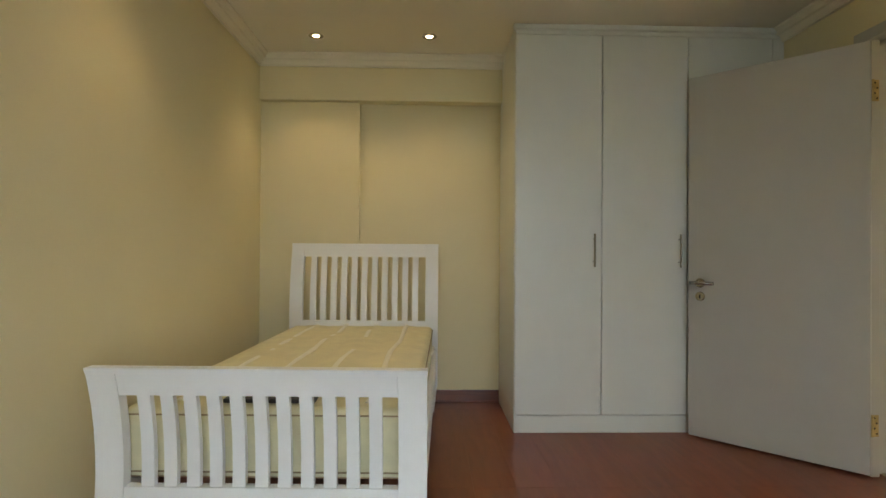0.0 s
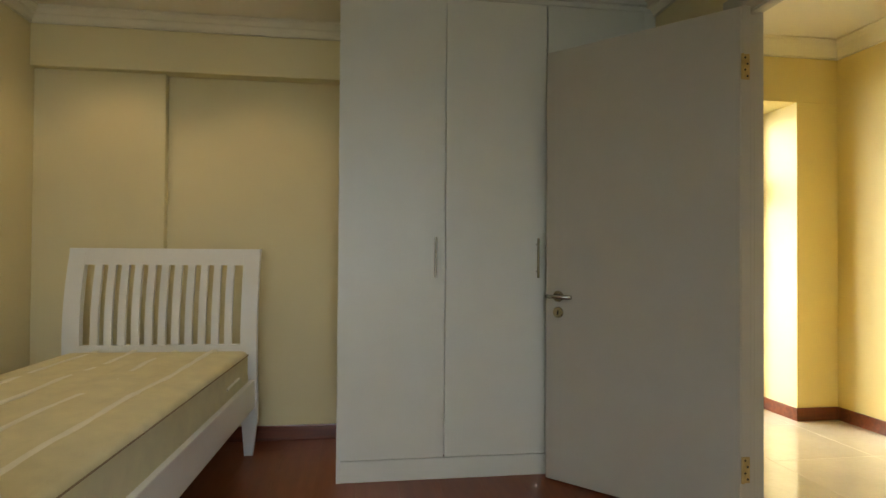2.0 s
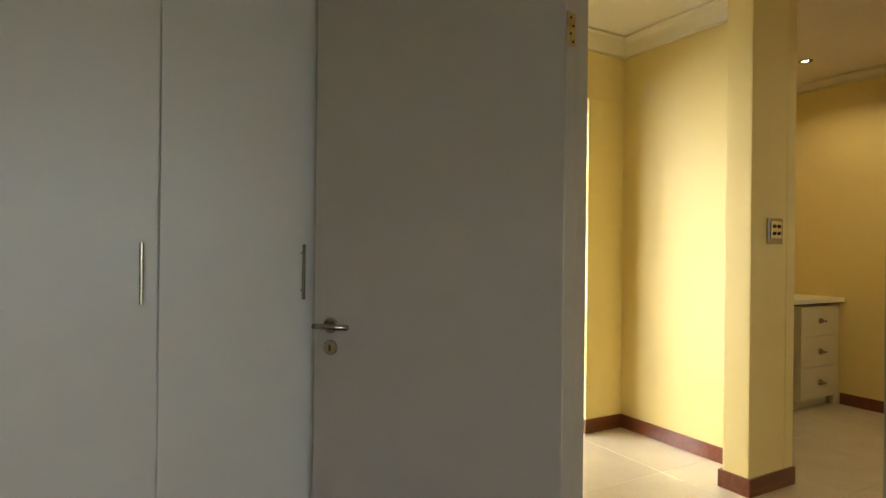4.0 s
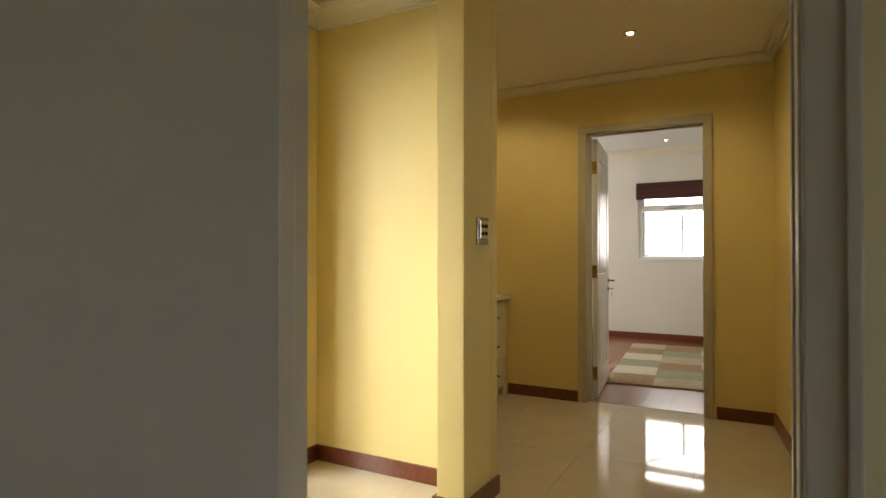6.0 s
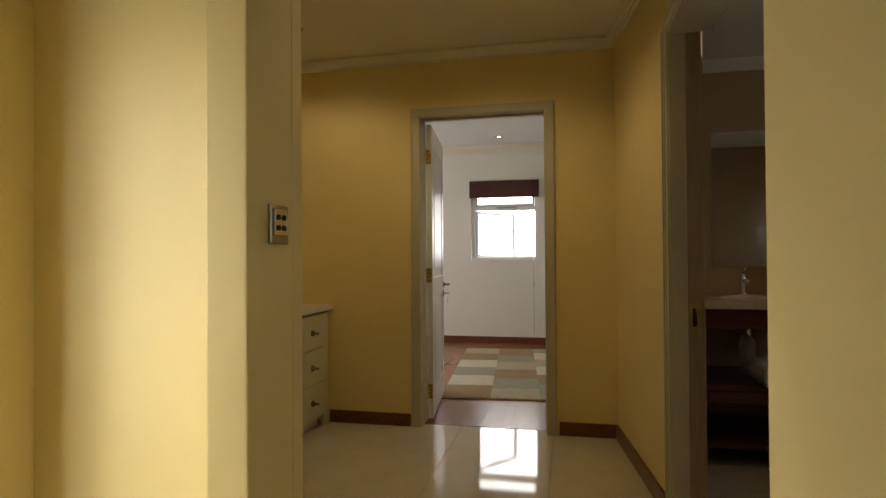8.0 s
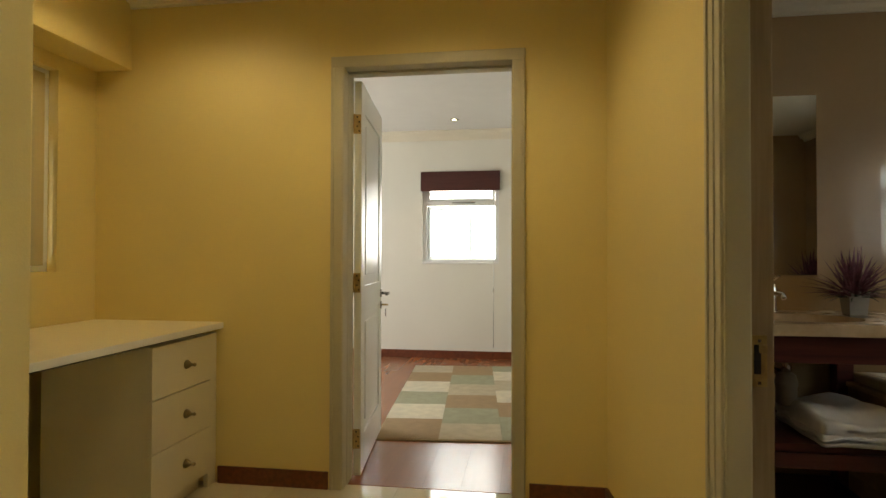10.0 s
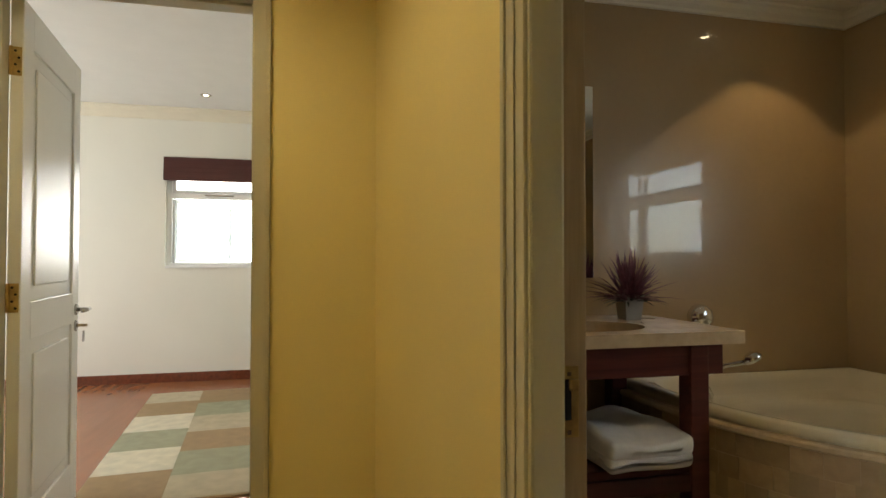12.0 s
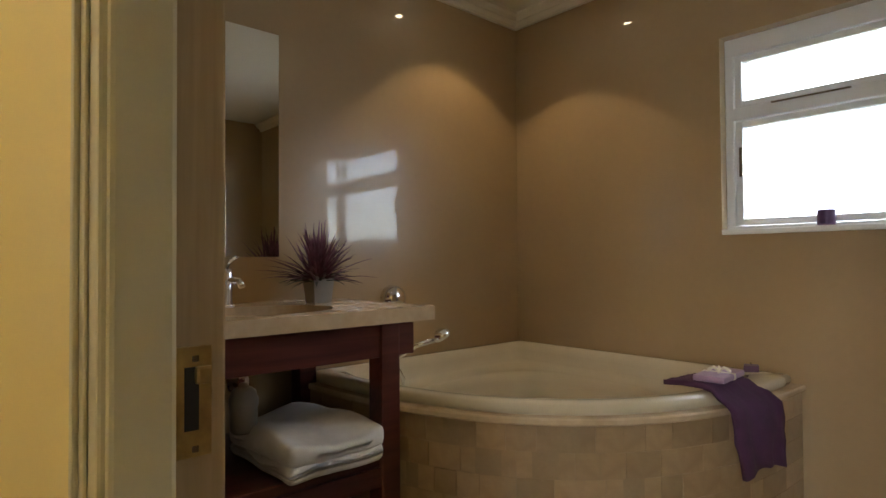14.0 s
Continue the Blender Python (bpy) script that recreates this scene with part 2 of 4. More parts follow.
def lathe(profile, sides=32, bm=None, at=(0, 0, 0)):
    """Turns (radius, height) pairs round the z axis."""
    bm = bm or bmesh.new()
    rings = []
    for r, z in profile:
        if r < 1e-5:
            rings.append([bm.verts.new((at[0], at[1], at[2] + z))])
        else:
            rings.append([bm.verts.new((at[0] + r * math.cos(2 * math.pi * k / sides), at[1] + r * math.sin(2 * math.pi * k / sides), at[2] + z)) for k in range(sides)])
    for a, b in zip(rings, rings[1:]):
        for k in range(sides):
            n = (k + 1) % sides
            if len(a) == 1 and len(b) > 1:
                bm.faces.new((a[0], b[n], b[k]))
            elif len(b) == 1 and len(a) > 1:
                bm.faces.new((a[k], a[n], b[0]))
            elif len(a) > 1:
                bm.faces.new((a[k], a[n], b[n], b[k]))
    return bm


def extrude(profile, axis, a, b, bm=None):
    """A prism: a closed outline of pairs, pushed along an axis. For x the pairs are (y, z), for y (x, z), for z (x, y)."""
    bm = bm or bmesh.new()

    def at(p, s):
        return {"x": (s, p[0], p[1]), "y": (p[0], s, p[1]), "z": (p[0], p[1], s)}[axis]
    lo = [bm.verts.new(at(p, a)) for p in profile]
    hi = [bm.verts.new(at(p, b)) for p in profile]
    n = len(profile)
    for k in range(n):
        bm.faces.new((lo[k], lo[(k + 1) % n], hi[(k + 1) % n], hi[k]))
    bm.faces.new(lo)
    bm.faces.new(hi)
    return bm


def structure(name, bm, material, label="", category=""):
    return tagged(link(name, bm, material), label, category, kind="structure")


# ---- structure: bedroom ----
CB, CH, CF = 2.352, 2.48, 2.55
XW0, XW1 = 2.42, 2.53          # wall between bedroom and hall
DY0, DY1, DH = 2.35, 3.235, 2.04  # bedroom door opening


def skirting(name, x0, x1, y0, y1, h=0.085):
    """A skirting board with a rounded top edge, standing on the floor."""
    return structure(name, box(x0, x1, y0, y1, 0.0, h, 0.004), SKIRT, "varnished red-brown wooden skirting board", "skirting")


def cornice(name, axis, a, b, at, top, out, size=0.11):
    """A moulded coving along a wall; out is the way into the room, +1 or -1."""
    s = size
    pts = [(0, 0), (s, 0), (s, -0.012), (s * 0.82, -0.02), (s * 0.7, -0.04), (s * 0.5, -s * 0.55), (s * 0.28, -s * 0.8), (0.018, -s * 0.92), (0.018, -s * 1.02), (0, -s * 1.02)]
    prof = [(at + out * p, top + q - 0.001) for p, q in pts]
    return structure(name, extrude(prof, axis, a, b), CORNICE, "moulded off-white plaster cornice", "cornice")


def wall_x(name, x0, x1, y0, y1, z1, holes, material, label):
    """A wall that runs along y, with openings (y0, y1, z0, z1) right through it."""
    bm = bmesh.new()
    y = y0
    for a, b, lo, hi in sorted(holes):
        if a > y:
            box(x0, x1, y, a, 0, z1, bm=bm)
        if lo > 0:
            box(x0, x1, a, b, 0, lo, bm=bm)
        if hi < z1:
            box(x0, x1, a, b, hi, z1, bm=bm)
        y = b
    if y < y1:
        box(x0, x1, y, y1, 0, z1, bm=bm)
    return structure(name, bm, material, label, "wall")


def wall_y(name, x0, x1, y0, y1, z1, holes, material, label):
    bm = bmesh.new()
    x = x0
    for a, b, lo, hi in sorted(holes):
        if a > x:
            box(x, a, y0, y1, 0, z1, bm=bm)
        if lo > 0:
            box(a, b, y0, y1, 0, lo, bm=bm)
        if hi < z1:
            box(a, b, y0, y1, hi, z1, bm=bm)
        x = b
    if x < x1:
        box(x, x1, y0, y1, 0, z1, bm=bm)
    return structure(name, bm, material, label, "wall")


BW = (-0.3, 1.9, 0.5, 2.15)   # bedroom window, behind the start of the walk
wall_x("wall_bedroom_west", -1.0, -0.79, -0.9, 4.99, 2.7, [], PAINT_BED, "plain cream painted bedroom wall")
wall_y("wall_bedroom_south", -0.79, XW0, -0.65, -0.5, 2.7, [BW], PAINT_BED, "cream painted bedroom wall with a wide window")
structure("wall_bedroom_north", box(-0.79, XW0, 4.55, 4.99, 0, 2.7), PAINT_BED, "cream painted recessed bedroom wall", "wall")
structure("pilaster", box(-0.79, -0.121, 4.495, 4.5495, 0, 2.051, 0.004), PAINT_BED, "cream painted shallow wall pier", "pier")
structure("beam_bedroom", box(-0.79, 0.845, 4.45, 4.5495, 2.052, CB, 0.005), PAINT_BED, "cream painted downstand beam", "beam")
# bedroom face and hall face of the party wall carry different paint
wall_x("wall_bedroom_east", XW0, XW0 + 0.07, -0.9, 4.55, 2.7, [(DY0 - 0.045, DY1 + 0.045, 0, DH + 0.05)], PAINT_BED, "cream painted bedroom wall with a doorway")
wall_x("wall_hall_west", XW0 + 0.07, XW1, 2.02, 4.99, 2.7, [(DY0 - 0.045, DY1 + 0.045, 0, DH + 0.05)], PAINT_HALL, "warm cream hall wall with a doorway")
structure("ceiling_bedroom", box(-0.79, XW0, -0.75, 4.55, CB, CB + 0.1), CEIL, "plain matt off-white ceiling", "ceiling")
structure("floor_bedroom", box(-1.0, XW0 + 0.07, -0.9, 4.99, -0.12, -0.012), DARK, "screed under the laminate floor", "floor")
cornice("cornice_bedroom_north", "x", -0.79, 0.845, 4.45, CB, -1, 0.075)
cornice("cornice_bedroom_west", "y", -0.75, 4.45, -0.79, CB, 1, 0.075)
cornice("cornice_bedroom_east", "y", -0.75, 3.86, XW0, CB, -1, 0.075)
skirting("baseboard_north", -0.121, 0.845, 4.534, 4.5495)
skirting("baseboard_pier", -0.79, -0.121, 4.481, 4.495)
skirting("baseboard_west", -0.79, -0.775, -0.75, 4.48)
skirting("baseboard_east", XW0 - 0.015, XW0, -0.75, DY0 - 0.07)

# ---- structure: hall ----
XE, YR, YN = 6.01, 2.17, 4.9     # end wall, right wall, outer wall
BX0, BX1 = 3.885, 4.93            # bathroom door opening with its frame
FY0, FY1 = 2.70, 3.59           # opening to the far room
# the wall beyond the bathroom door runs slightly askew, to YE at the end wall
YE = 2.302
bm = box(BX0, BX1 - 0.02, 2.0955, YR, 2.11, 2.7)
extrude([(BX1 - 0.02, 2.0955), (XE, 2.0955), (XE, YE), (BX1 - 0.02, YR)], "z", 0, 2.7, bm)
structure("wall_hall_south", bm, PAINT_HALL, "warm cream hall wall with the bathroom doorway", "wall")


def askew(x0, x1, d0, d1, z0, z1):
    """A strip along the askew wall, from d0 to d1 in front of it."""
    def at(x, d):
        return (x, YR + (YE - YR) * (x - BX1 + 0.02) / (XE - BX1 + 0.02) + d)
    return extrude([at(x0, d0), at(x1, d0), at(x1, d1), at(x0, d1)], "z", z0, z1)



structure("wall_hall_south_near", box(XW1, BX0, 2.0255, 2.10, 0, 2.7, 0.003), PAINT_HALL, "plain warm cream hall wall", "wall")
wall_x("wall_hall_east", XE, XE + 0.075, 2.095, YN + 0.3, 2.7, [(FY0, FY1, 0, 2.10)], PAINT_HALL, "warm cream end wall with a doorway")
structure("wall_nib", box(4.08, 4.152, 3.495, YN, 0, CH, 0.004), PAINT_HALL, "warm cream partition wall beside the desk", "wall")
structure("pier_nib", box(3.80, 4.0795, 3.495, 3.63, 0, CH, 0.006), PAINT_HALL, "warm cream projecting end pier of the partition", "pier")
GW = (2.66, 3.78, 0.0, 2.1)
HW = (4.5, 5.76, 1.06, 2.03)
structure("wall_hall_pier", box(3.78, 4.0795, 4.55, YN, 0, 2.085, 0.004), PAINT_HALL, "warm cream pier beside the glazed door", "pier")
structure("beam_hall", box(XW1, 4.0795, 4.55, YN, 2.085, CH, 0.004), PAINT_HALL, "warm cream downstand beam over the glazed door", "beam")
structure("beam_desk", box(4.1525, XE, 4.70, YN, 2.1, CH, 0.004), PAINT_HALL, "warm cream downstand beam over the desk", "beam")
wall_y("wall_hall_north", XW1, XE, YN, YN + 0.09, 2.7, [GW, HW], PAINT_HALL, "warm cream outer wall with a glazed door and a window")
structure("ceiling_hall", box(XW1, XE, 2.10, YN, CH, CH + 0.1), CEIL, "plain off-white hall ceiling", "ceiling")
structure("floor_hall", box(XW0 + 0.07, XE + 0.075, 1.99, YN + 0.09, -0.12, -0.008), GROUT, "screed and grout under the hall tiles", "floor")
cornice("cornice_hall_east", "y", YE, 4.70, XE, CH, -1, 0.06)
for k, (d, z) in enumerate(((0.06, 0.014), (0.045, 0.026), (0.028, 0.04), (0.014, 0.06))):
    structure("cornice_hall_south_" + "abcd"[k], askew(BX0, XE, -0.02, d, CH - z, CH - 0.001 - (0, 0.014, 0.026, 0.04)[k]), CORNICE, "moulded off-white plaster cornice", "cornice")
cornice("cornice_hall_north", "x", XW1, 4.08, 4.55, CH, -1, 0.1)
cornice("cornice_hall_nib", "y", 3.64, 4.55, 4.08, CH, -1, 0.1)
cornice("cornice_hall_west", "y", YR, 4.55, XW1, CH, 1, 0.1)
skirting("baseboard_hall_east_a", XE - 0.015, XE, 3.625, 4.2)
skirting("baseboard_hall_east_b", XE - 0.015, XE, YE, 2.655)
structure("baseboard_hall_south_a", askew(4.96, XE - 0.015, 0.0, 0.015, 0.0, 0.085), SKIRT, "varnished red-brown wooden skirting board", "skirting")
skirting("baseboard_hall_south_b", XW1, 3.87, 2.10, 2.115)
skirting("baseboard_nib_west", 3.785, 3.80, 3.48, 3.645)
skirting("baseboard_nib_south", 3.80, 4.152, 3.48, 3.495)
skirting("baseboard_nib_north", 3.80, 4.065, 3.63, 3.645)
skirting("baseboard_nib_wall", 4.065, 4.08, 3.645, 4.535)
skirting("baseboard_pier_south", 3.765, 4.08, 4.535, 4.55)
skirting("baseboard_reveal", 3.765, 3.78, 4.55, YN - 0.01)
skirting("baseboard_hall_west", XW1, XW1 + 0.015, DY1 + 0.09, 4.54)

# ---- structure: far room ----
XF = 9.72
XM, YB = 6.24, -0.08
WY0, WY1, WZ0, WZ1 = 2.97, 3.838, 1.06, 2.087
wall_x("wall_far_west", XE + 0.075, XE + 0.15, 2.14, 6.4, 2.8, [(FY0, FY1, 0, 2.10)], PAINT_FAR, "off-white wall with a doorway")
wall_x("wall_far_east", XF, XF + 0.22, 2.1, 6.4, 2.8, [(WY0, WY1, WZ0, WZ1)], PAINT_FAR, "off-white wall with a small white window")
wall_y("wall_far_north", XE + 0.15, XF, 6.2, 6.4, 2.8, [(6.9, 9.2, 0.7, 2.15)], PAINT_FAR, "off-white outer wall with a wide window")
wall_y("wall_far_south", XM + 0.1, XF, 2.10, 2.22, 2.8, [], PAINT_FAR, "plain off-white wall")
structure("ceiling_far", box(XE + 0.15, XF, 2.14, 6.2, CF, CF + 0.1), mat("white_ceiling", (0.80, 0.80, 0.78), 0.8, var=0.015, bump=0.05), "plain white ceiling", "ceiling")
structure("floor_far", box(XE + 0.075, XF + 0.2, 2.1, 6.4, -0.12, -0.012), DARK, "screed under the laminate floor", "floor")
cornice("cornice_far_east", "y", 2.22, 6.2, XF, CF, -1, 0.1)
skirting("baseboard_far_east", XF - 0.015, XF, 2.22, 6.2)
skirting("baseboard_far_west", XE + 0.15, XE + 0.165, 3.66, 6.2)

# ---- structure: bathroom ----
XBW = 3.0
VW = (3.90, 5.157, 1.132, 1.928)
wall_y("wall_bath_south", XBW, XM, YB - 0.2, YB, 2.7, [VW], WALLTILE, "glossy beige tiled wall with a white window")
structure("wall_bath_east", box(XM, XM + 0.1, YB - 0.2, 2.1395, 0, 2.7), WALLTILE, "glossy beige tiled wall behind the vanity", "wall")
structure("wall_bath_west", box(XBW - 0.1, XBW, YB - 0.2, 2.0945, 0, 2.7), WALLTILE, "glossy beige tiled wall", "wall")
wall_y("wall_bath_north", XBW, XM, 2.032, 2.0945, 2.7, [(BX0, BX1 - 0.02, 0, 2.11)], WALLTILE, "glossy beige tiled wall with the doorway")
structure("ceiling_bath", box(XBW, XM, YB, 2.02, 2.355, 2.455), CEIL, "plain off-white bathroom ceiling", "ceiling")
structure("floor_bath", box(XBW - 0.1, XM + 0.1, YB - 0.2, 1.99, -0.12, -0.008), GROUT, "screed under the bathroom tiles", "floor")
cornice("cornice_bath_east", "y", YB, 2.02, XM, 2.355, -1, 0.065)
cornice("cornice_bath_south", "x", XBW, XM, YB, 2.355, 1, 0.065)

# ---- outside ----
structure("ground", box(-400, 400, -400, 400, -3.4, -3.0), GROUND, "grass and ground far below the windows", "ground")


# glowing board added far off, east of the house, to brighten window and reflections
east_glow = glow("east_board_glow", (1.0, 1.0, 1.0), 4.0)
# ridge shape glows by itself, so it stays bright through the window
structure("backdrop_south", extrude([(-120, -3)] + [(-120 + 6 * k, 8.0 + 1.6 * math.sin(k * 0.45) + 0.8 * math.sin(k * 1.7 + 1)) for k in range(41)] + [(120, -3)], "y", -92, -90), glow("ridge_glow", (0.93, 0.97, 1.0), 0.6), "pale self-glowing ridge shape far away", "ridge")
# second glowing board, added for brighter bathroom reflections and daylight
structure("backdrop_south_sky", box(-90, 110, -96, -95.5, -3, 70), glow("south_board_glow", (0.70, 0.83, 1.0), 2.4), "plain glowing board standing in for bright sky far away", "sky")
structure("backdrop_east", box(90, 90.5, -60, 70, 1.0, 60), east_glow, "plain glowing board standing in for bright sky far away", "sky")


# ---- windows and doors ----
def window(name, axis, a0, a1, z0, z1, at, out, label, transom=None, mullion=None, frame_w=0.045, sill=True, sash_w=0.03, ajar=False, head=0.0):
    """A framed window in a wall; axis is the way the wall runs, out the way to the outside."""
    w = thing(name, label, "window", kind="structure")

    def b(name, u0, u1, v0, v1, d0, d1, material=WHITEPAINT, parent=w, bevel=0.004):
        lo, hi = sorted((at + out * d0, at + out * d1))
        bm = box(u0, u1, lo, hi, v0, v1, bevel) if axis == "x" else box(lo, hi, u0, u1, v0, v1, bevel)
        return part(name, bm, material, parent)
    f = frame_w
    b("frame_rail", a0, a1, z0, z0 + f, 0.05, 0.11)
    b("frame_rail", a0, a1, z1 - f - head, z1, 0.05, 0.11)
    b("frame_stile", a0, a0 + f, z0 + f, z1 - f - head, 0.05, 0.11)
    b("frame_stile", a1 - f, a1, z0 + f, z1 - f - head, 0.05, 0.11)
    zs = [z0 + f] + ([transom - 0.025, transom + 0.025] if transom else []) + [z1 - f - head]
    if transom:
        b("transom", a0 + f, a1 - f, transom - 0.025, transom + 0.025, 0.045, 0.11)
    us = [a0 + f] + [v for m in (mullion or []) for v in (m - 0.025, m + 0.025)] + [a1 - f]
    for m in mullion or []:
        b("mullion", m - 0.025, m + 0.025, z0 + f, zs[1] if transom else z1 - f, 0.05, 0.108)
    for i in range(0, len(zs), 2):
        for j in range(0, len(us), 2):
            s = sash_w
            if ajar and i == 0:
                continue
            u0, u1, v0, v1 = us[j] + 0.003, us[j + 1] - 0.003, zs[i] + 0.003, zs[i + 1] - 0.003
            sash = b("sash", u0, u0 + s, v0, v1, 0.06, 0.098)
            b("sash", u1 - s, u1, v0, v1, 0.06, 0.098)
            b("sash", u0 + s, u1 - s, v0, v0 + s, 0.06, 0.098)
            b("sash", u0 + s, u1 - s, v1 - s, v1, 0.06, 0.098)
            g = b("pane", u0 + s, u1 - s, v0 + s, v1 - s, 0.076, 0.082, GLASS, w, 0)
            g.visible_shadow = False
    if sill:
        b("sill", a0 + 0.002, a1 - 0.002, z0 - 0.003, z0 + 0.018, -0.012, 0.05)
    return w


window("window_1", "x", *BW, -0.5, -1, "wide white framed bedroom window", transom=1.8, mullion=[0.8])
window("window_2", "y", WY0, WY1, WZ0, WZ1, XF, 1, "small white framed window with a top light, bright outside", transom=1.74, ajar=True)


def open_casement():
    """The lower light of the far window, hinged at one side and pushed outwards."""
    w, h, s = WY1 - WY0 - 0.1, 1.715 - WZ0 - 0.05, 0.035
    turn = Matrix.Translation((XF + 0.10, WY1 - 0.05, WZ0 + 0.048)) @ Matrix.Rotation(radians(54), 4, "Z")
    c = part("casement", bmesh.new(), WHITEPAINT, bpy.data.objects["window_2"], "white casement standing open outwards")
    for nm, a in (("stile", (-s, 0, 0, h)), ("stile", (-w, -w + s, 0, h)), ("rail", (-w + s, -s, 0, s)), ("rail", (-w + s, -s, h - s, h))):
        bm = box(-0.018, 0.018, *a, 0.003)
        bm.transform(turn)
        part(nm, bm, WHITEPAINT, c)
    bm = box(-0.003, 0.003, -w + s, -s, s, h - s)
    bm.transform(turn)
    part("pane", bm, GLASS, c).visible_shadow = False


open_casement()
window("window_3", "x", 6.9, 9.2, 0.7, 2.15, 6.2, 1, "wide white framed window", mullion=[8.05])
bwin = window("window_4", "x", *VW, YB, -1, "white framed bathroom window with a top light, bright outside", transom=1.617, mullion=[4.33], frame_w=0.032, sash_w=0.026, head=0.04)
window("window_5", "x", *HW, YN, 1, "cream framed window with a closed cream blind behind the desk", transom=1.75, sill=False)
window("door_glazed", "x", GW[0], GW[1], 0.02, 2.1, YN - 0.06, 1, "white framed tall glazed door with bright daylight", transom=1.55, mullion=[3.24], sill=False)
part("window_stay", box(XF + 0.03, XF + 0.044, 3.24, 3.50, 1.742, 1.754, 0.003), STEEL, bpy.data.objects["window_2"], "thin metal window stay")
part("window_stay", box(4.72, 4.98, YB - 0.042, YB - 0.032, 1.634, 1.641, 0.002), STEEL, bwin, "thin metal window stay")
part("casement_handle", box(5.085, 5.10, YB - 0.05, YB - 0.03, 1.36, 1.48, 0.004), STEEL, bwin, "grey casement handle")


def net_curtain():
    bm = bmesh.new()
    rows = [[], []]
    for i in range(161):
        u = i / 160
        for r, z in enumerate((1.02, 2.04)):
            rows[r].append(bm.verts.new((3.91 + u * 0.40, YB + 0.045 + 0.016 * math.sin(u * 44) * (1 - 0.4 * r), z)))
    for a in range(160):
        bm.faces.new((rows[0][a], rows[0][a + 1], rows[1][a + 1], rows[1][a]))
    bmesh.ops.solidify(bm, geom=list(bm.faces), thickness=0.0012)
    t = thing("net_curtain", "gathered white net curtain drawn to the side of the bathroom window", "curtain")
    part("cloth", bm, NET, t, smooth=True)
    part("rail", tube([(3.87, YB + 0.045, 2.045), (4.35, YB + 0.045, 2.045)], 0.007, 10), STEEL, t)
    for x in (3.88, 4.34):
        part("bracket", box(x - 0.006, x + 0.006, YB, YB + 0.05, 2.035, 2.055, 0.002), STEEL, t)


net_curtain()
tagged(link("window_blind", box(HW[0] + 0.05, HW[1] - 0.05, YN + 0.025, YN + 0.04, HW[2] + 0.03, HW[3] - 0.03, 0.003), CREAMBLIND), "closed cream fabric blind in the desk window", "blind")


def roman_blind():
    t = thing("roman_blind", "dark red-brown roman blind drawn up at the window head", "blind")
    for i in range(4):
        part("fold", box(XF - 0.05 - 0.008 * (3 - i) / 3, XF - 0.012, WY0 - 0.012, WY1 + 0.012, 1.875 + i * 0.02, 1.96 + i * 0.042, 0.01), BLIND, t)
    part("head_rail", box(XF - 0.045, XF - 0.002, WY0 - 0.012, WY1 + 0.012, 2.06, 2.095, 0.005), BLIND, t)
    part("cord", tube([(XF - 0.03, WY0 + 0.06, 1.88), (XF - 0.025, WY0 + 0.062, 1.2), (XF - 0.03, WY0 + 0.06, 0.13)], 0.003, 6), STEEL, t, "thin grey blind cord")
    part("cord_pull", lathe([(0, 0), (0.007, 0.005), (0.008, 0.03), (0.003, 0.05), (0, 0.05)], 10, at=(XF - 0.03, WY0 + 0.06, 0.74)), STEEL, t)


roman_blind()


def doorframe(name, label, axis, a0, a1, w0, w1, top, stop, depth=0.018, paint=FRAMEPAINT):
    """A moulded frame round a doorway: jambs and head with a stop and a raised architrave on each face. w0, w1: the wall's faces."""
    t = thing(name, label, "door frame", kind="structure")

    def b(nm, u0, u1, d0, d1, z0, z1, bevel=0.004):
        bm = box(d0, d1, u0, u1, z0, z1, bevel) if axis == "y" else box(u0, u1, d0, d1, z0, z1, bevel)
        return part(nm, bm, paint, t)
    p = 0.014
    sides = ((a0, 1), (a1, -1))
    for a, s in sides:
        lo, hi = sorted((a - s * 0.035, a + s * 0.002))
        b("jamb", lo, hi, w0 - p + 0.003, w1 + p - 0.003, 0.001, top + 0.03)
        lo, hi = sorted((a + s * 0.0, a + s * depth))
        b("stop", lo, hi, *stop, 0.001, top)
        for d0, d1 in ((w0 - p, w0 + 0.001), (w1 - 0.001, w1 + p)):
            lo, hi = sorted((a - s * 0.062, a - s * 0.002))
            b("architrave", lo, hi, d0, d1, 0.001, top + 0.002)
            lo, hi = sorted((a - s * 0.06, a - s * 0.045))
            b("bead", lo, hi, d0 - (0.006 if d0 < w0 else 0), d1 + (0.006 if d1 > w1 else 0), 0.001, top + 0.002, 0.003)
    b("head", a0, a1, w0 - p + 0.003, w1 + p - 0.003, top, top + 0.035)
    b("head_stop", a0 + depth, a1 - depth, *stop, top - 0.012, top)
    for d0, d1 in ((w0 - p, w0 + 0.001), (w1 - 0.001, w1 + p)):
        b("head_architrave", a0 - 0.062, a1 + 0.062, d0, d1, top + 0.002, top + 0.055)
    return t


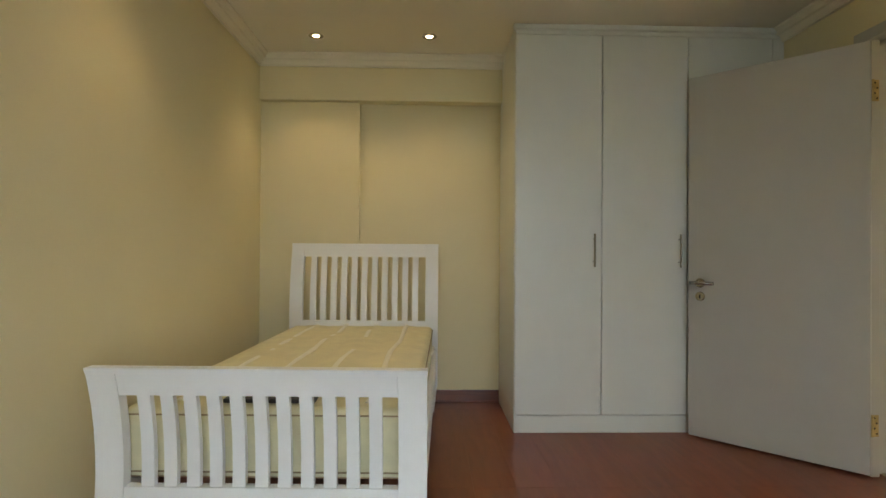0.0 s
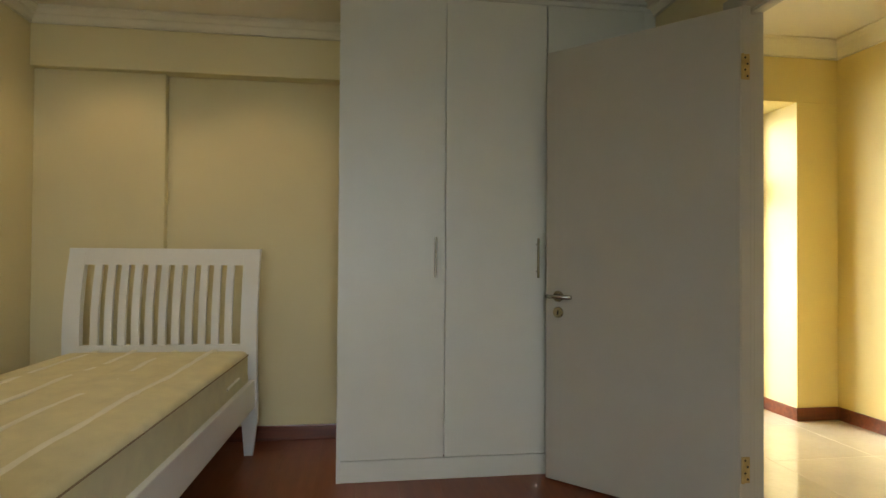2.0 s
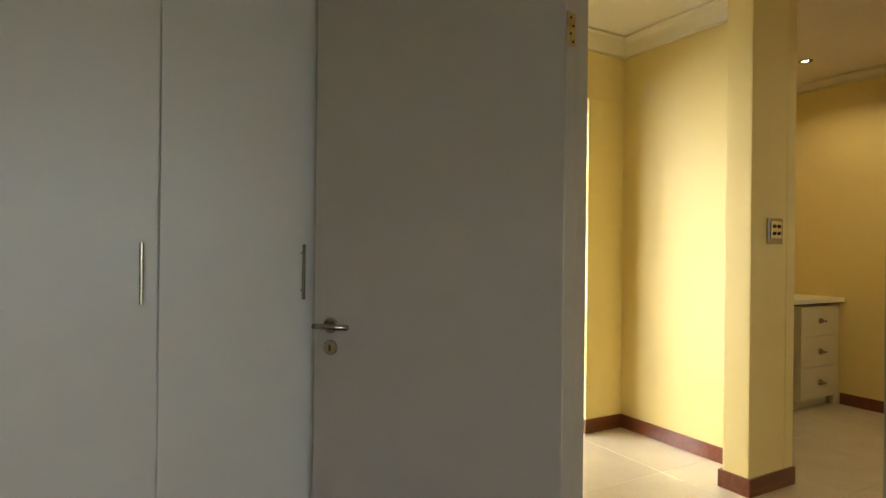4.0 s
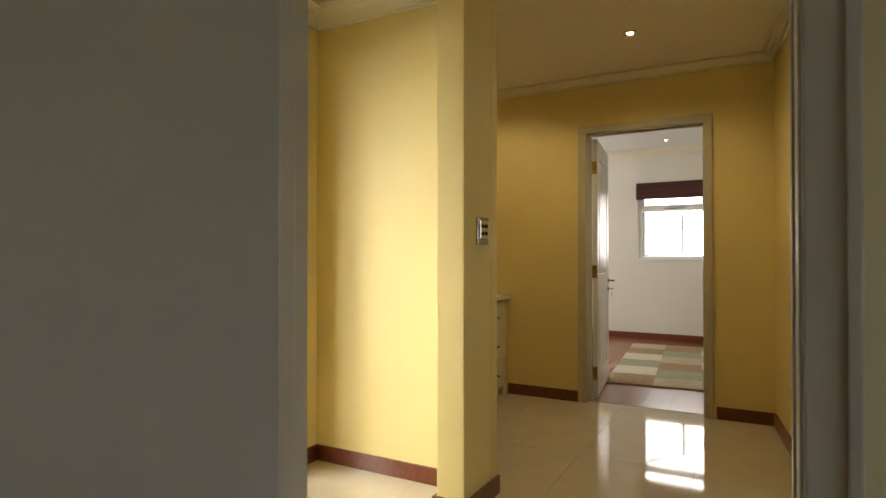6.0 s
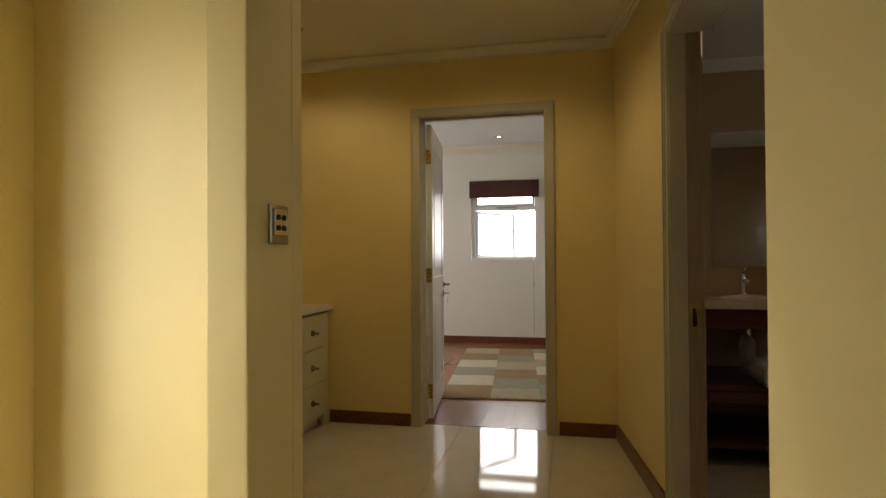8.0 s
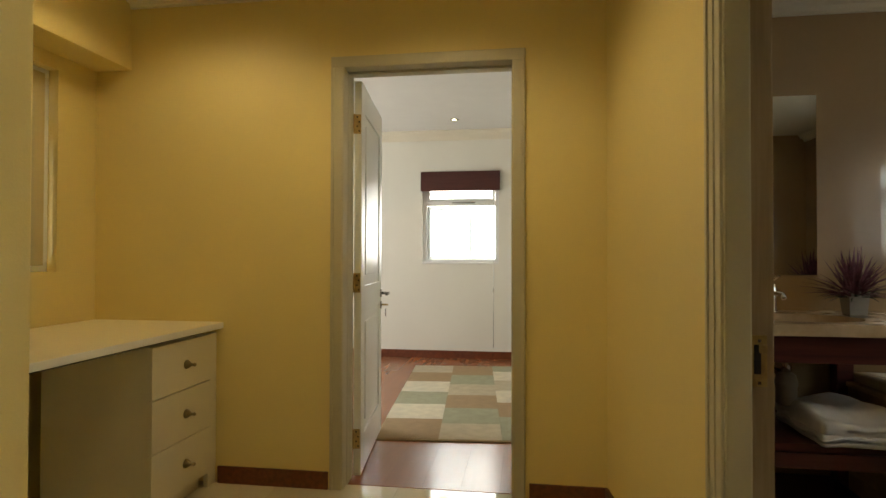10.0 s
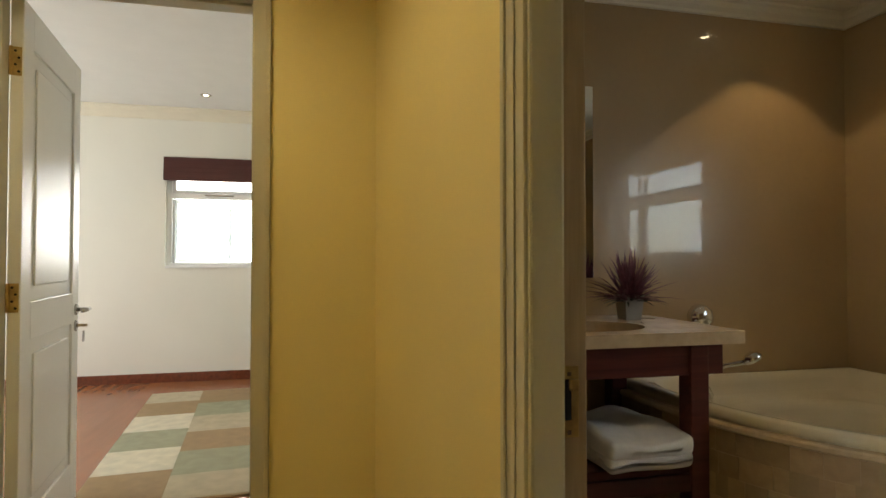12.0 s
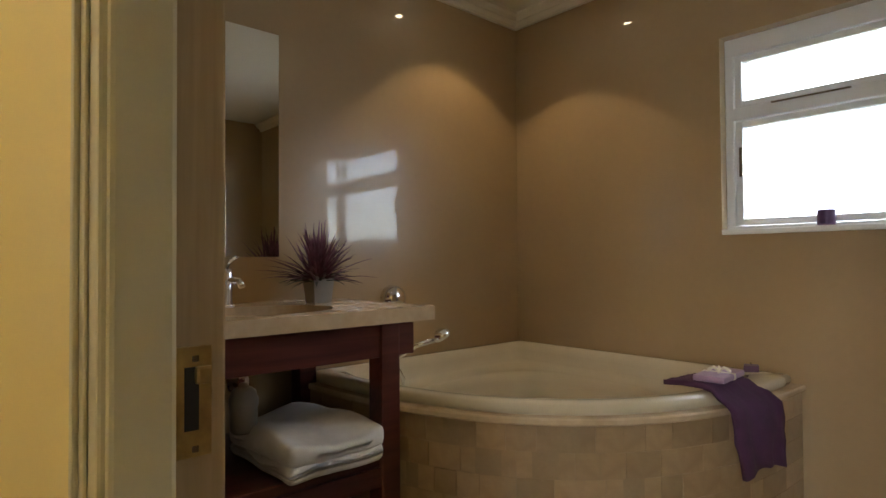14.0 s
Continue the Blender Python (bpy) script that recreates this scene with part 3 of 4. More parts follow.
def lever(parent, m, key=True, mirrored=1):
    """A tubular lever on a round rose, with a keyhole rose under it. Local: face in the x-z plane, -y is out."""
    def p(nm, bm, material=STEEL, pa=None, smooth=True):
        bm.transform(m)
        return part(nm, bm, material, pa or parent, smooth=smooth)
    rot = Matrix.Rotation(radians(90), 4, "X")

    def disc(r, h, z):
        bm = lathe([(0, 0), (r, 0), (r, h * 0.7), (r * 0.92, h), (0, h)], 28)
        bm.transform(Matrix.Translation((0, 0, z)) @ rot)
        return bm
    p("rose", disc(0.026, 0.009, 0), smooth=False)
    p("neck", tube([(0, -0.008, 0), (0, -0.046, 0)], 0.009, 14))
    p("lever_handle", tube([(-0.04 * mirrored, -0.048, 0), (0.0, -0.05, 0.0), (0.088 * mirrored, -0.048, 0)], 0.0095, 14))
    r2 = p("key_rose", disc(0.026, 0.008, -0.075), smooth=False)
    p("keyhole", box(-0.003, 0.003, -0.0095, -0.008, -0.087, -0.066), DARK, smooth=False)
    if key:
        p("key", box(-0.002, 0.002, -0.05, -0.008, -0.08, -0.068, 0.001), BRASS, smooth=False)
        p("key_tag", box(-0.012, 0.012, -0.036, -0.032, -0.15, -0.10, 0.004), STEEL, smooth=False)


def hinge(parent, m, gold=BRASS):
    """A butt hinge: two leaves, a knuckle barrel and screw heads. Local: barrel on z, leaves along x."""
    bm = box(0.0, 0.032, -0.0015, 0.0015, -0.05, 0.05, 0.0005)
    bm.transform(m)
    leaf = part("hinge", bm, gold, parent, "worn brass butt hinge")
    bm = tube([(0, -0.004, -0.05), (0, -0.004, 0.05)], 0.006, 10)
    bm.transform(m)
    part("knuckle", bm, gold, leaf)
    for z in (-0.036, -0.012, 0.012, 0.036):
        bm = lathe([(0, 0), (0.0045, 0), (0.0045, 0.001), (0, 0.001)], 10)
        bm.transform(m @ Matrix.Translation((0.018 + 0.005 * (1 if z in (-0.036, 0.012) else -1), -0.0015, z)) @ Matrix.Rotation(radians(90), 4, "X"))
        part("screw", bm, DARK, leaf)


doorframe("doorframe_1", "grey enamelled frame of the bedroom doorway", "y", DY0, DY1, XW0, XW1, DH, (2.47, 2.5), 0.006, DOORPAINT)
part("hinge_post", box(2.408, 2.452, 3.186, 3.234, 0.001, 2.04, 0.004), DOORPAINT, bpy.data.objects["doorframe_1"])
# dark strip put in for the shade between leaf and post
part("gap_shade_strip", box(2.4065, 2.4085, 3.19, 3.23, 0.001, 2.03), DARK, bpy.data.objects["doorframe_1"])
doorframe("doorframe_2", "grey enamelled frame of the far doorway", "y", FY0 + 0.035, FY1 - 0.035, XE, XE + 0.15, 2.06, (XE + 0.06, XE + 0.1), 0.004)


def bedroom_door():
    ang = math.atan2(0.62, -0.57)
    m = Matrix.Translation((2.406, 3.176, 0)) @ Matrix.Rotation(ang, 4, "Z")
    d = thing("door_1", "flat grey painted flush door standing wide open", "door", m, kind="structure")
    # local x runs along the leaf from the hinge; the face seen from the room is +y (towards the camera)
    part("leaf", box(0.004, 0.845, -0.03, 0.01, 0.012, 2.03, 0.003), DOORPAINT, d)
    lever(d, Matrix.Translation((0.779, 0.01, 0.872)) @ Matrix.Rotation(radians(180), 4, "Z"), key=False, mirrored=1)
    for z in (0.24, 1.80):
        hinge(bpy.data.objects["doorframe_1"], Matrix.Translation((2.411, 3.1845, z)))
    return d


bedroom_door()


def far_door():
    m = Matrix.Translation((XE + 0.154, 3.549, 0)) @ Matrix.Rotation(radians(7.0), 4, "Z")
    d = thing("door_2", "white painted two-panel door standing open into the far room", "door", m, kind="structure")
    # local x along the leaf, the seen face is -y
    for nm, b in (("stile", (0.0, 0.11, 0.012, 2.045)), ("stile", (0.70, 0.81, 0.012, 2.045)), ("rail", (0.11, 0.70, 0.012, 0.2)), ("rail", (0.11, 0.70, 0.84, 0.98)), ("rail", (0.11, 0.70, 1.90, 2.045))):
        part(nm, box(b[0], b[1], -0.04, 0.0, b[2], b[3], 0.004), WHITEPAINT, d)
    for z0, z1 in ((0.2, 0.84), (0.98, 1.90)):
        part("panel", box(0.112, 0.698, -0.03, -0.01, z0 + 0.001, z1 - 0.001), WHITEPAINT, d)
        part("panel_field", box(0.165, 0.645, -0.038, -0.03, z0 + 0.055, z1 - 0.055, 0.007), WHITEPAINT, d)
    lever(d, Matrix.Translation((0.755, -0.04, 0.90)), True, -1)
    for z in (0.2, 1.0, 1.82):
        hinge(d, Matrix.Translation((-0.0015, -0.003, z)) @ Matrix.Rotation(radians(-90), 4, "Z"))


far_door()


def bathroom_frame():
    t = thing("doorframe_3", "cream grey frame of the bathroom doorway with a brass strike plate", "door frame", kind="structure")
    j, a = BX1, YR
    part("architrave", box(j - 0.10, j + 0.004, a, a + 0.014, 0.001, 2.09, 0.004), FRAMEPAINT, t)
    part("bead", box(j - 0.012, j + 0.006, a + 0.014, a + 0.021, 0.001, 2.09, 0.003), FRAMEPAINT, t)
    part("bead", box(j - 0.062, j - 0.05, a + 0.014, a + 0.019, 0.001, 2.09, 0.003), FRAMEPAINT, t)
    part("stop", box(j - 0.108, j - 0.022, a - 0.06, a + 0.006, 0.001, 2.06, 0.006), FRAMEPAINT, t)
    part("jamb", box(j - 0.021, j + 0.0, 2.025, a - 0.058, 0.001, 2.09, 0.004), JAMBWOOD, t, "pale brown wooden jamb")
    part("head", box(BX0, j - 0.1, 2.0, a + 0.01, 2.05, 2.09, 0.005), FRAMEPAINT, t)
    part("head_architrave", box(BX0 - 0.02, j + 0.004, a, a + 0.014, 2.09, 2.14, 0.004), FRAMEPAINT, t)
    part("near_jamb", box(BX0 + 0.0005, BX0 + 0.02, 2.005, 2.08, 0.001, 2.05, 0.003), FRAMEPAINT, t)
    sp = part("strike_plate", box(j - 0.0245, j - 0.0215, 2.044, 2.088, 0.795, 0.93, 0.0012), BRASS, t, "worn brass strike plate")
    part("latch_hole", box(j - 0.026, j - 0.0245, 2.06, 2.077, 0.828, 0.905), DARK, sp)
    part("latch_lip", box(j - 0.034, j - 0.0245, 2.046, 2.066, 0.884, 0.906, 0.004), BRASS, sp)
    for z in (0.805, 0.915):
        part("screw", box(j - 0.0262, j - 0.0245, 2.06, 2.068, z - 0.004, z + 0.004, 0.001), STEEL, sp)


bathroom_frame()


# ---- lamps ----
def downlight(x, y, z, watts, tilt=(0, 0), color=(1.0, 0.76, 0.45), angle=104, blend=0.6):
    t = thing("downlight", "recessed round metal ceiling downlight, lit warm", "downlight", pose(x, y, z), group="ceiling downlights")
    part("ring", lathe([(0.0215, -0.001), (0.044, -0.001), (0.046, -0.004), (0.040, -0.008), (0.026, -0.006), (0.0215, -0.001)], 28), STEEL, t)
    part("bulb", lathe([(0, -0.005), (0.014, -0.005), (0.02, -0.003), (0.021, -0.0005), (0, -0.0005)], 24), BULB, t)
    lamp("downlight_beam", "SPOT", Matrix.Translation((x, y, z - 0.02)) @ Euler((radians(tilt[0]), radians(tilt[1]), 0)).to_matrix().to_4x4(), watts, color, 0.03, spot=angle, blend=blend)


for x, y in ((-0.345, 4.09), (0.348, 4.07)):
    downlight(x, y, CB, W_BED)
for x in (-0.345, 0.348):
    downlight(x, 2.6, CB, W_BED)
downlight(5.21, 3.075, CH, W_HALL, color=(1.0, 0.80, 0.46), angle=150)
downlight(5.41, 4.15, CH, W_HALL * 0.6, color=(1.0, 0.80, 0.46), angle=150)
downlight(9.15, 3.40, CF, W_FAR)
for x, y, k in ((5.86, 0.43, 1.0), (4.96, 1.36, 1.0)):
    downlight(x, y, 2.355, W_BATH * k, angle=96, blend=0.15)

# daylight in the window openings
DAY = (0.86, 0.94, 1.0)
lamp("daylight_bedroom", "AREA", look((0.8, -0.43, 1.4), (0.3, 1.75, 0.25)), D_BED, (0.66, 0.84, 1.0), 2.1, 1.5, spread=105)
lamp("daylight_glazed_door", "AREA", look((2.75, YN + 0.55, 1.35), (4.1, 3.95, 0.5)), D_GLAZED, (0.95, 0.975, 0.97), 1.5, 1.9, spread=97)
lamp("daylight_bathroom", "AREA", look((4.53, YB - 0.17, 1.53), (4.8, 2.0, 1.0)), 2.4, DAY, 1.15, 0.7)
lamp("daylight_far_north", "AREA", look((8.05, 6.1, 1.45), (8.0, 3.0, 1.0)), D_FARN, (0.97, 0.98, 1.0), 2.2, 1.4)


# ---- bedroom things ----
def wardrobe():
    t = thing("wardrobe", "tall built-in white wardrobe with three flat doors and bar handles", "wardrobe")
    y = 3.855
    part("carcass", box(0.846, XW0 - 0.002, y + 0.022, 4.545, 0.112, 2.348, 0.001), MELAMINE, t)
    part("side_panel", box(0.846, 0.864, y + 0.004, 4.545, 0.0, 0.1115, 0.001), MELAMINE, t)
    part("plinth", box(0.865, XW0 - 0.003, y + 0.008, y + 0.026, 0.0, 0.099, 0.001), MELAMINE, t)
    part("fascia", box(0.846, XW0 - 0.003, y + 0.002, y + 0.0215, 2.295, 2.33, 0.002), MELAMINE, t)
    part("top_moulding", box(0.83, XW0 - 0.003, y - 0.018, y + 0.0215, 2.318, 2.35, 0.008), MELAMINE, t)
    xs = (0.848, 1.349, 1.850, 2.348)
    for i, hx in enumerate((1.301, 1.799, 2.295)):
        d = part("door", box(xs[i] + 0.0025, xs[i + 1] - 0.0025, y, y + 0.02, 0.105, 2.291, 0.0015), MELAMINE, t)
        h = part("handle", tube([(hx, y - 0.03, 0.955), (hx, y - 0.03, 1.145)], 0.006, 14), STEEL, d, "brushed steel bar handle")
        for z in (0.985, 1.115):
            part("handle_post", tube([(hx, y + 0.001, z), (hx, y - 0.03, z)], 0.0045, 10), STEEL, d)
    part("filler", box(2.351, XW0 - 0.003, y + 0.004, y + 0.0215, 0.102, 2.291, 0.001), MELAMINE, t)


wardrobe()


def bed():
    m = pose(-0.097, 3.29, 0, 0, 0, -1.9)
    t = thing("bed", "white painted wooden single sleigh bed with slatted ends", "bed", m)
    w, pw = 0.479, 0.082

    def panel(name, y0, s, top, low, rail, lean, bow):
        """A curved slatted end; s is the way that it leans outwards."""
        e = part(name, bmesh.new(), WHITEPAINT, t)

        def off(z):
            u = max(0.0, (z - 0.30) / (top - 0.30))
            return y0 + s * (bow * u * u - (bow - lean) * u)

        def strip(nm, x0, x1, z0, z1, d0, d1, n=8, bev=True):
            bm = bmesh.new()
            rows = []
            for i in range(n + 1):
                z = z0 + (z1 - z0) * i / n
                c = off(z)
                rows.append([bm.verts.new(p) for p in ((x0, c + d0, z), (x1, c + d0, z), (x1, c + d1, z), (x0, c + d1, z))])
            for a, b in zip(rows, rows[1:]):
                for k in range(4):
                    bm.faces.new((a[k], a[(k + 1) % 4], b[(k + 1) % 4], b[k]))
            bm.faces.new(rows[0])
            bm.faces.new(rows[-1])
            if bev:
                sharp = [ed for ed in bm.edges if ed.calc_face_angle(0) > 1.0]
                bmesh.ops.bevel(bm, geom=sharp, offset=0.004, segments=2, affect="EDGES")
            return part(nm, bm, WHITEPAINT, e)
        for x0, x1 in ((-w, -w + pw), (w - pw, w)):
            strip("post", x0, x1, 0.16, top - 0.001, -0.02, 0.02, 12)
            leg = bmesh.new()
            cx = (x0 + x1) / 2
            v = [leg.verts.new((cx + a * hw, y0 + b * hd + o, z)) for z, hw, hd, o in ((0.0, 0.022, 0.014, -s * 0.012), (0.165, 0.037, 0.02, 0)) for a, b in ((-1, -1), (1, -1), (1, 1), (-1, 1))]
            for k in range(4):
                leg.faces.new((v[k], v[(k + 1) % 4], v[4 + (k + 1) % 4], v[4 + k]))
            leg.faces.new(v[:4])
            leg.faces.new(v[4:])
            part("leg", leg, WHITEPAINT, e)
        strip("top_rail", -w + pw + 0.001, w - pw - 0.001, top - rail, top - 0.002, -0.018, 0.018, 4)
        strip("cap", -w - 0.0015, w + 0.0015, top - 0.004, top + 0.012, -0.0215, 0.0215, 2)
        strip("bottom_rail", -w + pw + 0.001, w - pw - 0.001, low - 0.14, low, -0.018, 0.018, 3)
        n, span = 11, 2 * (w - pw)
        for i in range(n):
            c = -w + pw + span * (i + 1) / (n + 1)
            strip("slat", c - 0.0185, c + 0.0185, low + 0.0005, top - rail - 0.0005, -0.011, 0.011, 8, False)
        return e
    panel("headboard", 1.05, 1, 1.075, 0.588, 0.075, 0.035, 0.2)
    panel("footboard", -1.035, -1, 0.688, 0.345, 0.07, 0.05, 0.09)
    for x0, x1 in ((-w + 0.008, -w + 0.034), (w - 0.034, w - 0.008)):
        part("side_rail", box(x0, x1, -1.01, 1.03, 0.255, 0.402, 0.005), WHITEPAINT, t)
    for i in range(10):
        y = -0.9 + i * 0.2
        part("bed_slat", box(-w + 0.035, w - 0.035, y - 0.035, y + 0.035, 0.33, 0.35, 0.003), mat("pine", (0.5, 0.36, 0.2), 0.6) if i == 0 else bpy.data.materials["pine"], t)


bed()


def mattress():
    m = pose(-0.097, 3.29, 0.352, 0, 0, -1.9)
    t = thing("mattress", "cream quilted single mattress with pale bands along its ridges, unmade", "mattress", m)
    x, y0, y1, h = 0.445, -0.985, 0.985, 0.208
    bm = box(-x, x, y0, y1, 0, h, 0.04, seg=5)
    part("body", bm, TICKING, t, smooth=True)
    part("border", box(-x + 0.001, x - 0.001, y0 + 0.001, y1 - 0.001, 0, 0.08, 0.008, seg=2), TICKING, t)
    # quilted top: a soft padded sheet
    bm = bmesh.new()
    nx, ny = 60, 100
    vs = []
    for j in range(ny + 1):
        row = []
        for i in range(nx + 1):
            u, v = i / nx * 2 - 1, j / ny * 2 - 1
            px, py = u * (x - 0.03), (y0 + y1) / 2 + v * ((y1 - y0) / 2 - 0.03)
            edge = min(1, (1 - abs(u)) * 8) * min(1, (1 - abs(v)) * 14)
            q = 0.010 * abs(math.sin((px / 0.19) * math.pi)) ** 0.5 * (0.7 + 0.3 * abs(math.sin(py / 0.24 * math.pi)) ** 0.4)
            q += 0.004 * noise.noise((px * 6, py * 5, 0))
            row.append(bm.verts.new((px, py, h - 0.002 + edge * (0.004 + q))))
        vs.append(row)
    for j in range(ny):
        for i in range(nx):
            bm.faces.new((vs[j][i], vs[j][i + 1], vs[j + 1][i + 1], vs[j + 1][i]))
    part("quilted_top", bm, TICKING, t, smooth=True)
    # pale wavy bands; highlights of the quilting ridges are put into their colour
    for k in (-0.285, -0.095, 0.095, 0.285):
        bm = bmesh.new()
        rows = []
        for i in range(61):
            yy = y0 + 0.05 + (y1 - y0 - 0.10) * i / 60
            wob = 0.022 * noise.noise((k * 9, yy * 2.2, 2)) + 0.004 * noise.noise((k * 9, yy * 9, 5))
            zz = h + 0.0105 + 0.005 * noise.noise((k * 5, yy * 7, 8))
            rows.append([bm.verts.new((k + wob + a, yy, zz + z)) for a, z in ((-0.014, -0.004), (0.014, -0.004), (0.010, 0.0028), (-0.010, 0.0028))])
        for a, b in zip(rows, rows[1:]):
            for q in range(4):
                bm.faces.new((a[q], a[(q + 1) % 4], b[(q + 1) % 4], b[q]))
        bm.faces.new(rows[0])
        bm.faces.new(rows[-1])
        part("pale_band", bm, BAND, t, smooth=True)
    for z in (0.016, h - 0.022):
        r, pts = 0.03, []
        for cx, cy, a0 in ((x - r, y1 - r, 0), (-x + r, y1 - r, 90), (-x + r, y0 + r, 180), (x - r, y0 + r, 270)):
            pts += [(cx + (r + 0.002) * math.cos(radians(a0 + a)), cy + (r + 0.002) * math.sin(radians(a0 + a)), z) for a in range(0, 91, 30)]
        pts.append(pts[0])
        part("piping", tube(pts, 0.0026, 6), PIPING, t, "thin brown piped seam")
    part("handle_strap", tube([(x + 0.001, 0.55, 0.10), (x + 0.012, 0.60, 0.115), (x + 0.012, 0.72, 0.115), (x + 0.001, 0.77, 0.10)], 0.006, 8), BAND, t)
    part("maker_label", box(-0.15, 0.13, y0 + 0.035, y0 + 0.13, h + 0.004, h + 0.0165, 0.002), LABELDARK, t, "dark woven maker's label with pale bars")
    for i in range(3):
        part("label_bar", box(-0.11 + i * 0.078, -0.05 + i * 0.078, y0 + 0.07, y0 + 0.09, h + 0.016, h + 0.0175), BAND, t)


mattress()


# ---- hall things ----
def switch():
    t = thing("light_switch", "shiny chrome wall plate with four dark round switch buttons", "light switch", pose(3.972, 3.495, 1.238))
    part("plate", box(-0.058, 0.058, -0.012, 0.0, -0.062, 0.062, 0.005, seg=4), STEEL, t)
    f = part("insert", box(-0.042, 0.042, -0.017, -0.012, -0.036, 0.05, 0.0045, seg=4), CHROME, t, "shiny metal switch insert")
    for a in (-0.012, 0.012):
        for b in (-0.014, 0.014):
            part("button", lathe([(0, 0), (0.009, 0), (0.0085, 0.004), (0, 0.004)], 14), DARK, f).matrix_local = pose(a * 1.5, -0.017, b * 1.2 + 0.006, 90)


switch()


def desk():
    y = 4.19
    t = thing("desk_drawer_unit", "cream three-drawer pedestal under the worktop", "drawer unit")
    part("carcass", box(5.487, XE - 0.078, y + 0.03, 4.72, 0.07, 0.752, 0.002), DRAWER, t)
    part("plinth", box(5.495, XE - 0.08, y + 0.07, 4.70, 0.0, 0.0695, 0.002), DRAWER, t)
    part("filler", box(XE - 0.073, XE - 0.002, y + 0.025, y + 0.05, 0.0, 0.752, 0.002), DRAWER, t)
    for z0, z1 in ((0.533, 0.752), (0.308, 0.529), (0.082, 0.304)):
        d = part("drawer_front", box(5.484, XE - 0.078, y + 0.010, y + 0.029, z0, z1, 0.002), DRAWER, t)
        zc = (z0 + z1) / 2
        knob = lathe([(0.021, -0.001), (0.021, 0.004), (0.017, 0.013), (0.009, 0.022), (0.006, 0.03), (0.007, 0.037), (0.009, 0.042), (0.006, 0.047), (0, 0.048)], 18)
        knob.transform(pose(5.725, y + 0.0105, zc, 90))
        part("knob", knob, DULLKNOB, d, "small dull metal knob with a tapered neck", smooth=True)
    t = thing("worktop", "long cream laminate worktop with a pale rounded front edge", "worktop")
    part("slab", box(4.154, XE - 0.001, y - 0.01, 4.898, 0.772, 0.806, 0.008), LAMINATE, t)
    part("edge_strip", box(4.156, XE - 0.003, y - 0.013, y - 0.0095, 0.775, 0.803, 0.001), WHITEPAINT, t)
    part("batten", box(4.156, XE - 0.062, y + 0.06, y + 0.08, 0.7525, 0.7715), DARK, t)


desk()


# ---- far room things ----
def rug():
    m = Matrix.Translation((6.785, 3.60, 0)) @ Matrix.Rotation(radians(4.9), 4, "Z")
    t = thing("rug", "wool rug with a patchwork of cream, sage and tan blocks", "rug", m)
    # colours from the near end, column by column: 0 cream, 1 sage, 2 tan, 3 moss, 4 sand
    columns = ("201024", "412412", "120401", "013120")
    cw, rh = 0.395, 0.40
    for c, order in enumerate(columns):
        shift = (0.12, 0.02, 0.2, 0.1)[c]
        for r, k in enumerate(order):
            a0 = 0.0 if r == 0 else r * rh + shift - 0.08
            a1 = 6 * rh if r == 5 else (r + 1) * rh + shift - 0.08
            part("patch", box(a0, a1 - 0.0003, -(c + 1) * cw, -c * cw - 0.0003, 0.0, 0.012, 0.001, seg=1), RUGS[int(k)], t)
    part("binding", box(-0.02, -0.0005, -4 * cw, 0, 0.0, 0.010, 0.003), RUGS[2], t, "dark bound edge")


rug()


